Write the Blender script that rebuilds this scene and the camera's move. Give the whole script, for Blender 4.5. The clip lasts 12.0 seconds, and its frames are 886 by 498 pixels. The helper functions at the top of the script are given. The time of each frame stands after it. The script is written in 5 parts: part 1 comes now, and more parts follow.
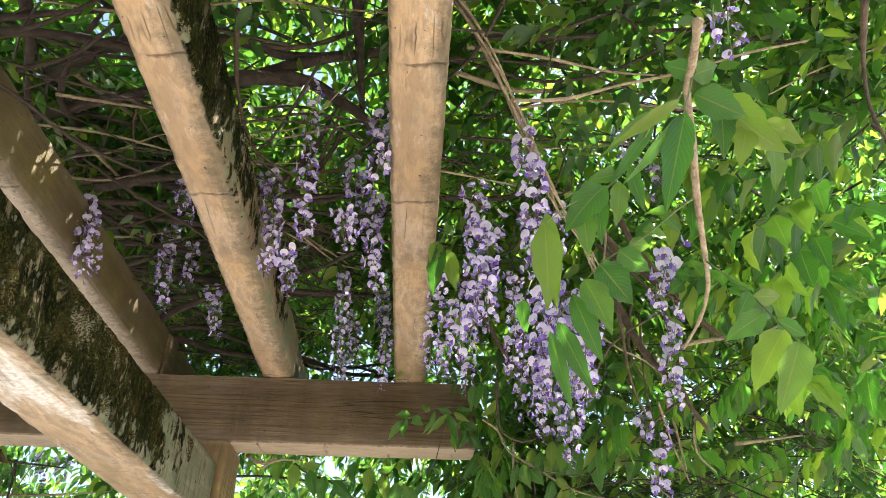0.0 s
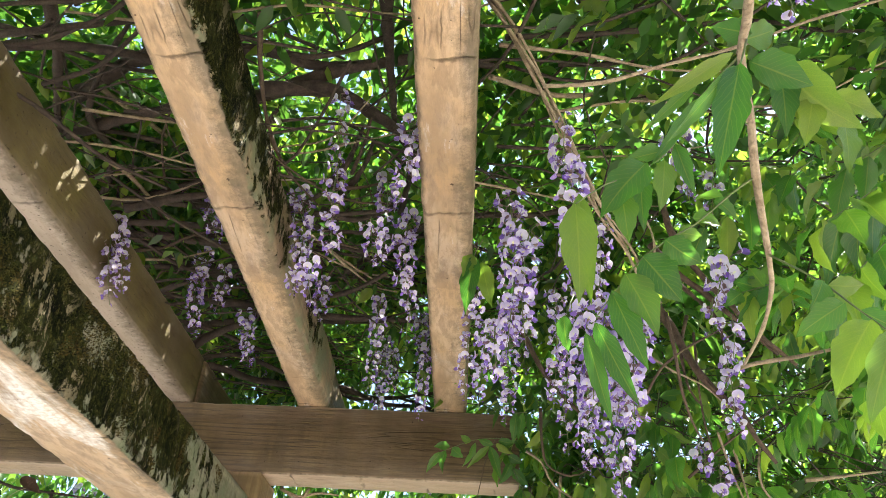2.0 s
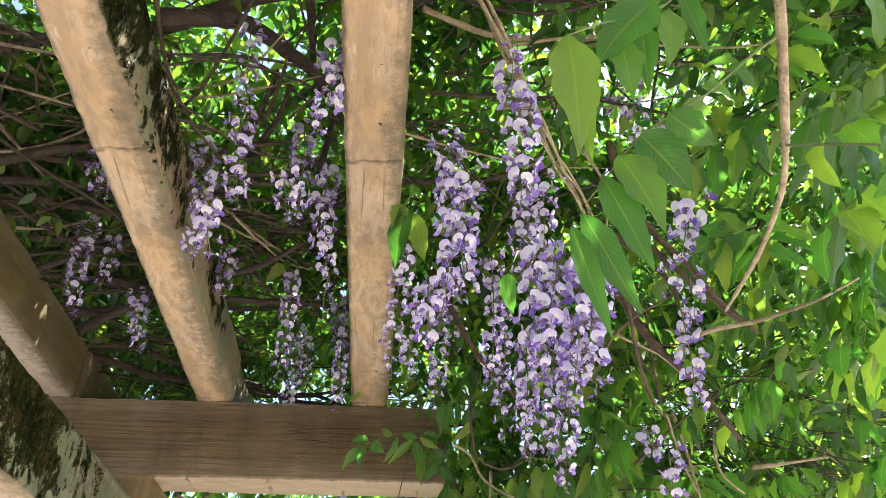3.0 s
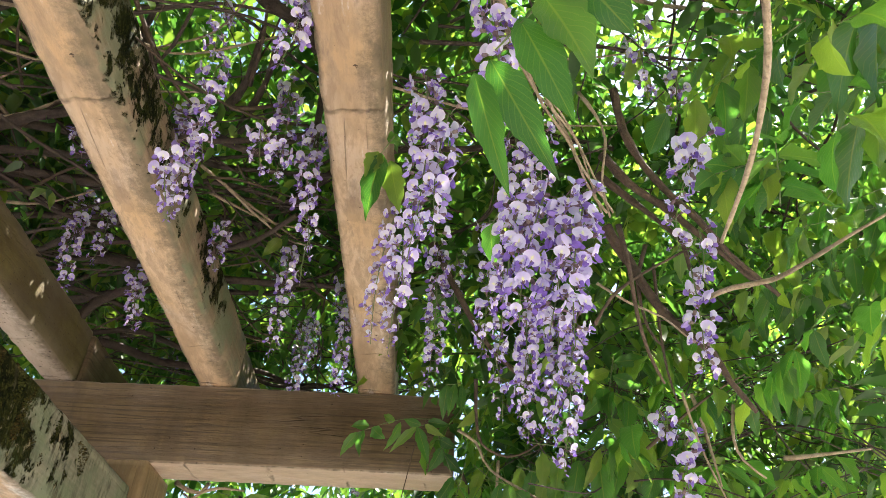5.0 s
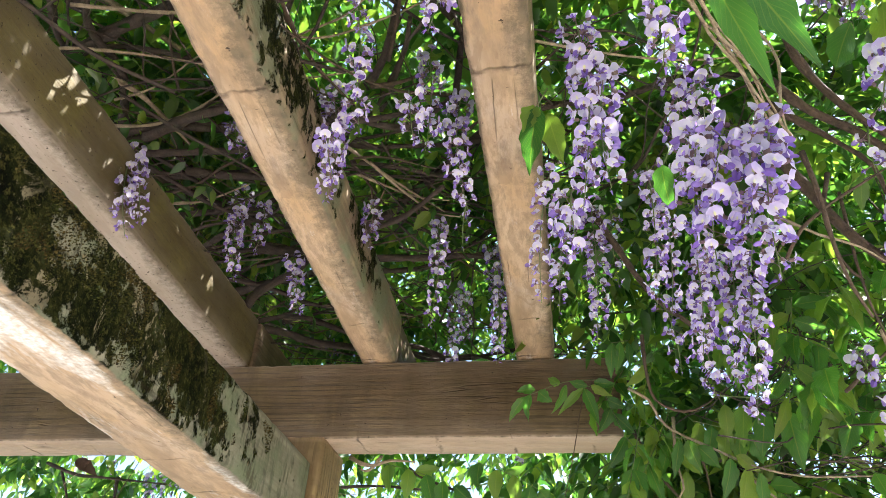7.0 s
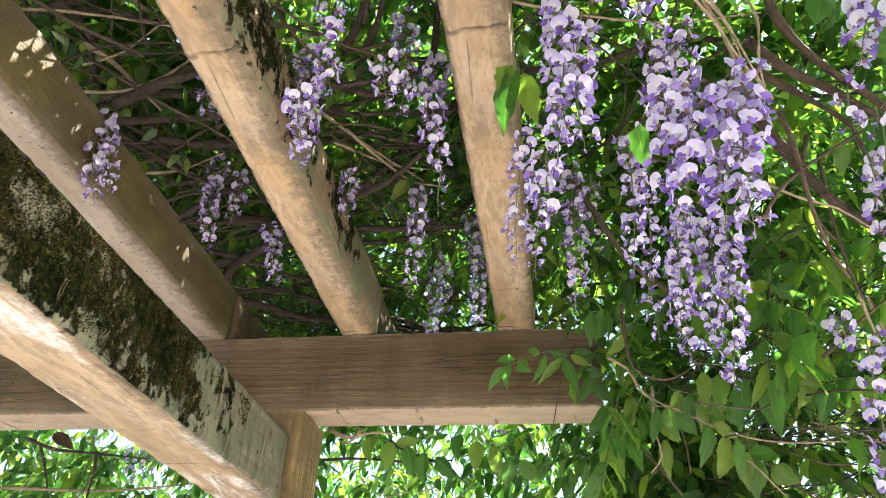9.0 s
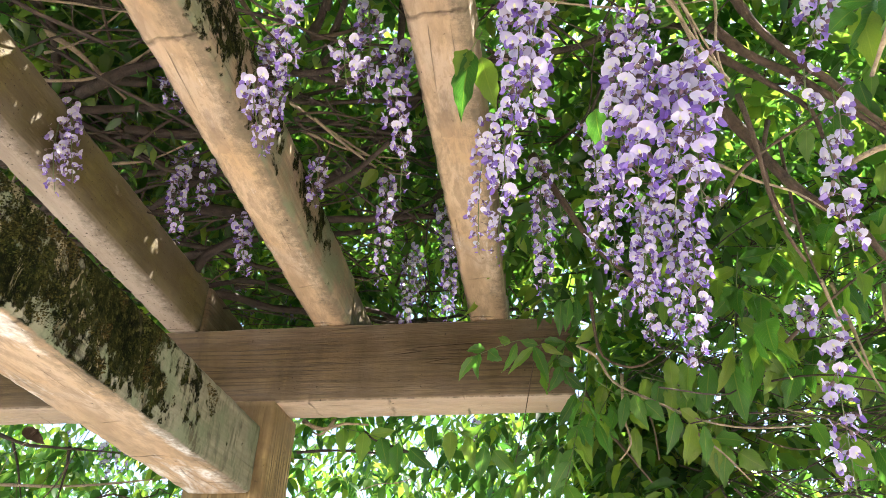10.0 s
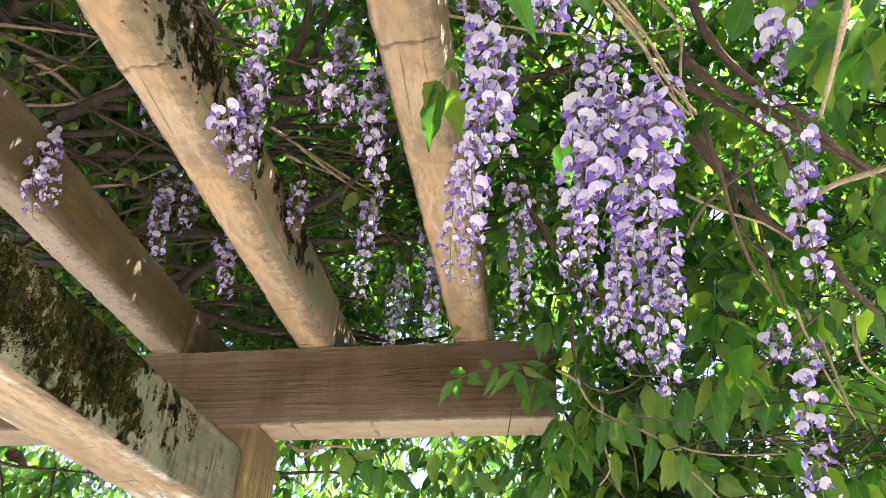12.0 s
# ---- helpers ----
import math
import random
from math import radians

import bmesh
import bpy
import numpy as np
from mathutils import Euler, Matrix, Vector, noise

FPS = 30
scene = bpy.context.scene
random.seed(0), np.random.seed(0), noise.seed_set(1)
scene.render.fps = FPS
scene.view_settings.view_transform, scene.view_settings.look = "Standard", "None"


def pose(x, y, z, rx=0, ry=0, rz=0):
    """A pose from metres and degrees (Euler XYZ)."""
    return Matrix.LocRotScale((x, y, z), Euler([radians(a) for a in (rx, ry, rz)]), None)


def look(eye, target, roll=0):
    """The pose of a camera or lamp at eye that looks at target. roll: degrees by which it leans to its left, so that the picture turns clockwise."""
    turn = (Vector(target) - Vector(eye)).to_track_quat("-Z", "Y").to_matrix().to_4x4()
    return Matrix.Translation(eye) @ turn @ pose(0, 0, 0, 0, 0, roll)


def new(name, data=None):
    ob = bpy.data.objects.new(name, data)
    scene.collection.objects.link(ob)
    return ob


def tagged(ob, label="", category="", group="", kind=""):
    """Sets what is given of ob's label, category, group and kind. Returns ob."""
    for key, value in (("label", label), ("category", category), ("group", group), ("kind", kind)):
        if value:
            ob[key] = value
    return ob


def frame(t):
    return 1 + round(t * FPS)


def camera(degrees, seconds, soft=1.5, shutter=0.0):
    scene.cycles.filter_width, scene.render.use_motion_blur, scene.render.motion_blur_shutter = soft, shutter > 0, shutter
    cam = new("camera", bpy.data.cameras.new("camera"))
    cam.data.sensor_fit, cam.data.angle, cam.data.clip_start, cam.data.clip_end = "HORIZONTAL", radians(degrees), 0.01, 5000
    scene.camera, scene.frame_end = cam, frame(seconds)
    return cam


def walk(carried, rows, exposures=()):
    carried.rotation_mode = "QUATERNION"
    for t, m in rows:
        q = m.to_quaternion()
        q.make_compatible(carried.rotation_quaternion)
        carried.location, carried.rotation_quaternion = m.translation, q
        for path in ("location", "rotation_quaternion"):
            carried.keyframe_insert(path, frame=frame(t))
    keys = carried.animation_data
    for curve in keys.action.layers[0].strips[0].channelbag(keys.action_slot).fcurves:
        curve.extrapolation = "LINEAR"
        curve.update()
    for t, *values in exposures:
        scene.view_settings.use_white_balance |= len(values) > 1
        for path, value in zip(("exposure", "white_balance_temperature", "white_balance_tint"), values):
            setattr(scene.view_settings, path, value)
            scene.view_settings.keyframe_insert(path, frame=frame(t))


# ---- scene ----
cam = camera(60.6, 12.0, soft=0.65)
PATH = [
    (0, (0.416, -2.192, 1.508), (0.443, -0.491, 2.559), 1.6),
    (0.5, (0.452, -2.164, 1.516), (0.387, -0.472, 2.58), 1.9),
    (1, (0.462, -2.16, 1.518), (0.359, -0.48, 2.599), 2.0),
    (1.5, (0.458, -2.152, 1.52), (0.327, -0.498, 2.636), 4.0),
    (2, (0.449, -2.086, 1.523), (0.338, -0.439, 2.653), 3.8),
    (2.5, (0.421, -1.971, 1.543), (0.416, -0.362, 2.731), 2.1),
    (3, (0.426, -1.878, 1.537), (0.538, -0.264, 2.711), 0.1),
    (3.2, (0.446, -1.852, 1.534), (0.546, -0.24, 2.714), 0.3),
    (4.8, (0.529, -1.754, 1.529), (0.503, -0.163, 2.74), 3.1),
    (5, (0.534, -1.746, 1.53), (0.512, -0.147, 2.732), 2.9),
    (5.5, (0.529, -1.726, 1.527), (0.503, -0.104, 2.697), 2.9),
    (6, (0.51, -1.724, 1.525), (0.384, -0.1, 2.685), 3.8),
    (6.5, (0.491, -1.735, 1.523), (0.248, -0.122, 2.68), 3.9),
    (7, (0.471, -1.722, 1.518), (0.13, -0.11, 2.651), 3.9),
    (7.2, (0.464, -1.719, 1.516), (0.103, -0.108, 2.645), 3.8),
    (8.8, (0.485, -1.692, 1.515), (0.152, -0.047, 2.602), 3.4),
    (9, (0.486, -1.691, 1.514), (0.174, -0.042, 2.602), 3.1),
    (9.5, (0.496, -1.688, 1.514), (0.216, -0.034, 2.604), 2.6),
    (10, (0.52, -1.673, 1.511), (0.242, -0.011, 2.587), 2.1),
    (10.5, (0.54, -1.664, 1.509), (0.275, 0.011, 2.57), 1.4),
    (11, (0.549, -1.667, 1.512), (0.29, 0.007, 2.577), 1.4),
    (11.5, (0.552, -1.676, 1.514), (0.273, -0.016, 2.594), 2.1),
    (12, (0.561, -1.681, 1.531), (0.286, -0.036, 2.635), 2.1),
]
walk(cam, [(t, look(eye, target, roll)) for t, eye, target, roll in PATH], exposures=((0, 2.09, 6500, 10), (3, 2.22, 6500, 10.5), (5.5, 2.15, 6500, 13), (7, 2.28, 6250, 12), (9, 2.43, 6350, 12), (10.5, 2.45, 6600, 13), (12, 2.46, 6500, 12)))

# ---------------------------------------------------------------- world, sun, exposure
SUN_EL, SUN_ROT = radians(60), radians(68)
world = bpy.data.worlds.new("world")
scene.world = world
world.use_nodes = True
wn = world.node_tree
sky = wn.nodes.new("ShaderNodeTexSky")
sky.sky_type, sky.sun_disc, sky.sun_elevation, sky.sun_rotation = "NISHITA", False, SUN_EL, SUN_ROT
sky.air_density, sky.dust_density = 1.0, 1.5
wn.nodes["Background"].inputs["Strength"].default_value = 0.10
wn.links.new(sky.outputs[0], wn.nodes["Background"].inputs["Color"])
sun = new("sun", bpy.data.lights.new("sun", "SUN"))
sun.data.energy, sun.data.angle, sun.data.color = 5.0, radians(0.53), (1.0, 0.95, 0.86)
sun_from = Vector((math.sin(SUN_ROT) * math.cos(SUN_EL), math.cos(SUN_ROT) * math.cos(SUN_EL), math.sin(SUN_EL)))
sun.matrix_world = look(sun_from * 20, (0, 0, 0))


# ---------------------------------------------------------------- materials
class Nodes:
    """Short hand for building a node material."""

    def __init__(self, name):
        self.m = bpy.data.materials.new(name)
        self.m.use_nodes = True
        self.t = self.m.node_tree
        self.t.nodes.clear()

    def add(self, kind, **inputs):
        n = self.t.nodes.new("ShaderNode" + kind)
        for k, v in inputs.items():
            self.set(n.inputs[k.replace("_", " ")], v)
        return n

    def set(self, socket, v):
        if isinstance(v, bpy.types.NodeSocket):
            self.t.links.new(v, socket)
        else:
            socket.default_value = v

    def math(self, op, a, b=0.0, clamp=False):
        n = self.t.nodes.new("ShaderNodeMath")
        n.operation, n.use_clamp = op, clamp
        self.set(n.inputs[0], a)
        self.set(n.inputs[1], b)
        return n.outputs[0]

    def mix(self, fac, a, b, blend="MIX"):
        n = self.t.nodes.new("ShaderNodeMix")
        n.data_type, n.blend_type = "RGBA", blend
        for sock, v in ((n.inputs[0], fac), (n.inputs[6], a), (n.inputs[7], b)):
            self.set(sock, (*v, 1) if isinstance(v, tuple) and len(v) == 3 else v)
        return n.outputs[2]

    def ramp(self, fac, *stops):
        n = self.t.nodes.new("ShaderNodeValToRGB")
        self.set(n.inputs[0], fac)
        e = n.color_ramp.elements
        for i, (p, c) in enumerate(stops):
            el = e[i] if i < 2 else e.new(p)
            el.position = p
            el.color = (*c, 1) if isinstance(c, tuple) else (c, c, c, 1)
        return n.outputs[0]

    def coord(self, scale=(1, 1, 1), out="Object"):
        c = self.add("TexCoord").outputs[out]
        return self.add("Mapping", Vector=c, Scale=scale).outputs[0]

    def noise(self, vec, scale, detail=4.0, rough=0.55, warp=0.0):
        return self.add("TexNoise", Vector=vec, Scale=scale, Detail=detail, Roughness=rough, Distortion=warp).outputs[0]

    def bump(self, height, strength, distance):
        return self.add("Bump", Height=height, Strength=strength, Distance=distance).outputs[0]

    def finish(self, shader):
        self.t.links.new(shader, self.add("OutputMaterial").inputs[0])
        return self.m


def timber_material(name, moss=0.0, lines=0.25, flank_tone=1.0, edge=0.0, olive=0.0, tan=1.0, grey=0.0, white_streaks=0.0, warm=0.0):
    """Old timber with its grain along local Y: a scraped tan underside, grey-brown flanks darkened further as shade,
    moss where it stays damp.
    """
    k = Nodes(name)
    g = k.coord((1.0, 0.035, 1.0))
    smear = k.coord((1.0, 0.28, 1.0))
    iso = k.coord()
    sep = k.add("SeparateXYZ", Vector=iso).outputs
    nrm = k.add("SeparateXYZ", Vector=k.add("NewGeometry").outputs["Normal"]).outputs
    info = k.add("ObjectInfo").outputs["Random"]
    grain = k.noise(g, 55, 8, 0.66, 0.35)
    fine = k.noise(g, 170, 5, 0.7, 0.5)
    blot = k.noise(iso, 7, 5, 0.6)
    speck = k.noise(iso, 95, 4, 0.7)
    # scraped underside: tan, with pinkish grey and brown smears
    col = k.ramp(k.noise(smear, 11, 6, 0.62, 0.4), (0.34, (0.42, 0.285, 0.17)), (0.5, (0.56, 0.39, 0.24)), (0.66, (0.63, 0.465, 0.315)))
    col = k.mix(k.math("MULTIPLY", k.ramp(grain, (0.42, 0.0), (0.7, 1.0)), 0.22), col, (0.33, 0.215, 0.125))
    col = k.mix(k.math("MULTIPLY", k.ramp(k.noise(smear, 6.5, 5, 0.6), (0.50, 0.0), (0.62, 1.0)), 0.5), col, (0.50, 0.42, 0.355))
    col = k.mix(k.math("MULTIPLY", k.ramp(k.noise(iso, 4.2, 6, 0.65), (0.50, 0.0), (0.62, 1.0)), 0.6), col, (0.56, 0.36, 0.185))
    col = k.mix(k.math("MULTIPLY", k.ramp(k.noise(smear, 26, 6, 0.75), (0.54, 0.0), (0.66, 1.0)), 0.75), col, (0.25, 0.18, 0.13))
    col = k.mix(k.math("MULTIPLY", k.ramp(k.noise(smear, 19, 6, 0.72), (0.60, 0.0), (0.65, 1.0)), 0.6), col, (0.68, 0.60, 0.53))
    mott = k.noise(smear, 62, 6, 0.75)
    col = k.mix(k.math("MULTIPLY", k.ramp(mott, (0.46, 0.0), (0.60, 1.0)), 0.72), col, (0.36, 0.25, 0.155))
    gouge = k.ramp(k.noise(k.coord((1.0, 0.4, 1.0)), 24, 4, 0.55, 0.9), (0.585, 0.0), (0.615, 1.0))
    col = k.mix(k.math("MULTIPLY", gouge, 0.42), col, (0.30, 0.20, 0.125))
    col = k.mix(1.0, col, (tan * 0.965, tan * 0.985, tan * 1.06), "MULTIPLY")
    # white streaks drawn out along the grain, broken up by fine noise
    if white_streaks:
        white = k.math("MULTIPLY", k.ramp(k.noise(k.coord((1.0, 0.3, 1.0)), 7, 6, 0.62, 0.5), (0.50, 0.0), (0.57, 1.0)), k.ramp(speck, (0.35, 0.4), (0.55, 1.0)))
        col = k.mix(k.math("MULTIPLY", white, white_streaks), col, (0.86, 0.85, 0.86))
    if grey:
        col = k.mix(grey, col, k.mix(k.ramp(k.noise(smear, 14, 6, 0.7), (0.38, 0.0), (0.6, 1.0)), (0.37, 0.30, 0.25), (0.50, 0.42, 0.37)))
    # flanks: weathered, and coloured darker than the underside to stand for shade
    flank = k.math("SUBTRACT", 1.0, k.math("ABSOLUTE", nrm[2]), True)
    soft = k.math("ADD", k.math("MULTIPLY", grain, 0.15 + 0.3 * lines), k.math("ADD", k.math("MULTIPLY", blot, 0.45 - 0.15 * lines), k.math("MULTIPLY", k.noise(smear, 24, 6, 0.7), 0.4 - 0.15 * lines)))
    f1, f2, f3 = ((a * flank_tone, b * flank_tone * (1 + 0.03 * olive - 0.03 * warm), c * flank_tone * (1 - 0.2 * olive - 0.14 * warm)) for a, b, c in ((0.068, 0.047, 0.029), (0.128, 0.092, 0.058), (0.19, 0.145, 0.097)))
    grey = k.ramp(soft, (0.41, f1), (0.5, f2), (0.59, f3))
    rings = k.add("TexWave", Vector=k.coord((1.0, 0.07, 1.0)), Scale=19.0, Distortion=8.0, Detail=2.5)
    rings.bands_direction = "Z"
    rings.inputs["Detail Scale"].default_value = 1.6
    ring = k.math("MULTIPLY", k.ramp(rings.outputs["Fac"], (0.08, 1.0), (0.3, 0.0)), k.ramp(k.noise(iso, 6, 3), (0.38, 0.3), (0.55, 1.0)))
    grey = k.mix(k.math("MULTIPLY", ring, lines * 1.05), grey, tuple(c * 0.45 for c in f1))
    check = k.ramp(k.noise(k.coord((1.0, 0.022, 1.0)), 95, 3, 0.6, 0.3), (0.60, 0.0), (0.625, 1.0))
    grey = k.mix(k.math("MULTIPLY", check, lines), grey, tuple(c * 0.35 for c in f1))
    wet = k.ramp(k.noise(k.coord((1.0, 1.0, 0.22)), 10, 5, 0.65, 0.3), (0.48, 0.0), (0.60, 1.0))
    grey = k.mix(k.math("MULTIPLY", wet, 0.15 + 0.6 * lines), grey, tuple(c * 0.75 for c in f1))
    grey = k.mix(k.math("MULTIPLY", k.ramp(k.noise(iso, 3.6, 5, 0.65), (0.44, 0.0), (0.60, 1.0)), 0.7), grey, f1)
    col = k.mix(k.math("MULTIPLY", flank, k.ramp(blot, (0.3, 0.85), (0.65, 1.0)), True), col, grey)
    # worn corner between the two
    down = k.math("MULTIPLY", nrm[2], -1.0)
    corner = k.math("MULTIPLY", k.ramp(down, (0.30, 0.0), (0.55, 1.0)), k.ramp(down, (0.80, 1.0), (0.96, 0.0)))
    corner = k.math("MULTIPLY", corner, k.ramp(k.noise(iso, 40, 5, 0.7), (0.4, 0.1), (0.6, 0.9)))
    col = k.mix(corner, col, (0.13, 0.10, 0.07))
    if edge:
        # grime creeping over the corner on to the underside
        over = k.math("ADD", sep[0], k.math("MULTIPLY", k.math("SUBTRACT", k.noise(iso, 44, 8, 0.8), 0.5), 0.11))
        over = k.math("ADD", over, k.math("MULTIPLY", k.math("SUBTRACT", k.noise(iso, 5, 3), 0.5), 0.09))
        over = k.math("MULTIPLY", k.ramp(k.math("MULTIPLY", over, 10.0), (edge * 10 - 0.30, 0.0), (edge * 10 + 0.02, 1.0)), k.math("SUBTRACT", 1.0, flank))
        col = k.mix(k.math("MULTIPLY", over, 0.85), col, k.mix(k.noise(iso, 60, 4), (0.05, 0.045, 0.03), (0.24, 0.19, 0.13)))
    # long shakes, short splits across the grain, worm holes
    shake = k.math("ABSOLUTE", k.math("SUBTRACT", k.noise(k.coord((1.0, 0.05, 1.0)), 16, 2, 0.5, 0.2), 0.5))
    shake = k.math("MULTIPLY", k.ramp(shake, (0.0015, 1.0), (0.0055, 0.0)), k.ramp(k.noise(iso, 3.1, 2), (0.56, 0.0), (0.61, 1.0)))
    run = k.math("ADD", k.math("MULTIPLY", sep[1], 5.3), k.math("MULTIPLY", k.noise(iso, 9, 5), 0.30))
    run = k.math("ABSOLUTE", k.math("SUBTRACT", k.math("FRACT", run), 0.5))
    split = k.math("MULTIPLY", k.ramp(run, (0.004, 1.0), (0.022, 0.0)), k.ramp(k.noise(iso, 11, 3), (0.47, 0.0), (0.60, 0.6)))
    split = k.math("MULTIPLY", split, k.math("SUBTRACT", 1.0, flank))
    holes = k.ramp(k.noise(iso, 70 + 22 * olive, 3, 0.6), (0.705 - 0.06 * min(1.0, olive), 0.0), (0.73 - 0.055 * min(1.0, olive), 0.9))
    dark = k.math("MAXIMUM", k.math("MAXIMUM", split, holes), k.math("MULTIPLY", shake, 0.5 - 0.4 * min(1.0, olive)))
    height = k.math("ADD", k.math("MULTIPLY", grain, 0.15 + 0.4 * lines), k.math("ADD", k.math("MULTIPLY", fine, 0.1 + 0.25 * lines), k.noise(smear, 26, 6, 0.75)))
    if moss > 0:
        side = k.ramp(k.math("ADD", nrm[0], k.math("MULTIPLY", k.math("SUBTRACT", k.noise(iso, 60, 5, 0.7), 0.5), 1.1)), (0.45, 0.0), (0.7, 1.0))
        body = k.noise(iso, 8, 7, 0.72)
        rag = k.noise(k.coord((1.0, 0.55, 0.4)), 48, 5, 0.75)
        f = k.math("ADD", k.math("MULTIPLY", body, 0.8), k.math("MULTIPLY", rag, 0.55))
        low = k.math("MULTIPLY", k.ramp(sep[2], (0.0, 1.0), (0.07, 0.0)), 0.13)
        end = k.math("MULTIPLY", k.ramp(k.math("SUBTRACT", sep[1], 2.3), (0.32, 0.0), (0.70, 1.0)), 0.26)
        f = k.math("SUBTRACT", f, k.math("ADD", low, end))
        if moss < 0.9:
            f = k.math("ADD", f, k.math("MULTIPLY", k.ramp(k.math("MULTIPLY", sep[1], 0.333), (0.55, 1.0), (0.68, 0.0)), 0.15))
        f = k.math("MULTIPLY", k.ramp(f, (0.715 - 0.15 * moss, 0.0), (0.745 - 0.15 * moss, 1.0)), side)
        patch = k.noise(iso, 17, 8, 0.82)
        mcol = k.ramp(patch, (0.40, (0.003, 0.004, 0.002)), (0.48, (0.010, 0.014, 0.004)), (0.55, (0.030, 0.032, 0.009)), (0.64, (0.05, 0.065, 0.022)))
        fleck = k.ramp(k.noise(iso, 80, 6, 0.85), (0.52, 0.0), (0.60, 1.0))
        mcol = k.mix(k.math("MULTIPLY", fleck, 0.6), mcol, k.mix(k.noise(iso, 30, 2), (0.10, 0.12, 0.03), (0.20, 0.16, 0.05)))
        lich = k.ramp(k.noise(k.coord((1.0, 0.6, 0.35)), 26, 7, 0.78, 0.5), (0.55, 0.0), (0.58, 1.0))
        lich = k.math("MULTIPLY", lich, k.ramp(k.noise(iso, 5, 2), (0.42, 0.1), (0.56, 1.0)))
        mcol = k.mix(lich, mcol, k.mix(k.noise(iso, 80, 3), (0.25, 0.20, 0.12), (0.50, 0.43, 0.30)))
        algae = k.math("MULTIPLY", k.math("MULTIPLY", side, k.ramp(k.noise(iso, 9, 4), (0.47, 0.0), (0.60, 1.0))), 0.7)
        if moss > 0.9:
            bare = k.mix(k.math("MULTIPLY", k.ramp(k.noise(k.coord((1.0, 0.8, 0.4)), 34, 6, 0.75), (0.48, 0.0), (0.62, 1.0)), 0.7), k.mix(k.ramp(k.noise(g, 40, 6, 0.7), (0.35, 0.0), (0.65, 1.0)), (0.12, 0.12, 0.08), (0.28, 0.27, 0.195)), (0.075, 0.08, 0.045))
            col = k.mix(k.math("MULTIPLY", side, 0.85), col, bare)
        col = k.mix(algae, col, (0.13, 0.16, 0.095))
        if moss > 0.9:
            drip = k.ramp(k.noise(k.coord((1.0, 1.0, 0.22)), 60, 6, 0.8, 0.3), (0.50, 0.0), (0.57, 1.0))
            drip = k.math("MULTIPLY", k.math("MULTIPLY", drip, side), k.ramp(k.noise(iso, 13, 4), (0.40, 0.15), (0.58, 0.9)))
            col = k.mix(drip, col, k.mix(k.noise(iso, 45, 3), (0.022, 0.024, 0.014), (0.085, 0.075, 0.04)))
        col = k.mix(f, col, mcol)
        height = k.math("ADD", height, k.math("MULTIPLY", k.math("MULTIPLY", f, k.noise(iso, 80, 6, 0.85)), 8.0))
    col = k.mix(dark, col, (0.035, 0.022, 0.014))
    val = k.math("ADD", 0.94, k.math("MULTIPLY", info, 0.12))
    hsv = k.add("HueSaturation", Color=col, Value=val)
    height = k.math("SUBTRACT", height, k.math("MULTIPLY", dark, 1.5))
    s = k.add("BsdfPrincipled", Base_Color=hsv.outputs[0], Roughness=0.66, Normal=k.bump(height, 0.8, 0.006))
    k.set(s.inputs["Specular IOR Level"], k.math("SUBTRACT", 0.4, k.math("MULTIPLY", f, 0.36)) if moss > 0 else 0.3)
    return k.finish(s.outputs[0])


def leaf_material(name, dark, mid, lit, veins):
    """Thin leaf: glossy top, light shining through."""
    k = Nodes(name)
    geo = k.add("NewGeometry").outputs
    r = k.add("ObjectInfo").outputs["Random"] if veins else geo["Random Per Island"]
    col = k.ramp(r, (0.0, dark), (0.5, mid), (0.93, lit)) if veins else k.ramp(r, (0.1, dark), (0.58, mid), (0.95, lit))
    col = k.mix(k.ramp(k.noise(k.coord(), 90 if veins else 40, 3), (0.35, 0.0), (0.8, 0.5)), col, mid)
    rough, nor = 0.33, None
    if veins:
        uv = k.add("SeparateXYZ", Vector=k.add("UVMap").outputs[0]).outputs
        across = k.math("ABSOLUTE", k.math("SUBTRACT", uv[0], 0.5))
        rib = k.ramp(across, (0.012, 1.0), (0.035, 0.0))
        w = k.math("SUBTRACT", k.math("MULTIPLY", uv[1], 11.0), k.math("MULTIPLY", across, 7.0))
        w = k.math("ABSOLUTE", k.math("SUBTRACT", k.math("FRACT", w), 0.5))
        side = k.math("MULTIPLY", k.ramp(w, (0.03, 1.0), (0.09, 0.0)), 0.45)
        vein = k.math("MAXIMUM", rib, side)
        col = k.mix(k.math("MULTIPLY", vein, 0.28), col, (lit[0] * 1.6, lit[1] * 1.35, lit[2] * 1.6))
        nor = k.bump(k.math("SUBTRACT", k.noise(k.coord(), 120, 3), vein), 0.35, 0.001)
    p = k.add("BsdfPrincipled", Base_Color=col, Roughness=rough)
    p.inputs["Specular IOR Level"].default_value = 0.6
    t = k.add("BsdfTranslucent", Color=k.mix(1.0, col, (1.8, 2.3, 0.95) if veins else (2.2, 2.5, 1.08), "MULTIPLY"))
    if nor:
        k.set(p.inputs["Normal"], nor)
    m = k.add("MixShader", Fac=0.58)
    k.t.links.new(p.outputs[0], m.inputs[1])
    k.t.links.new(t.outputs[0], m.inputs[2])
    return k.finish(m.outputs[0])


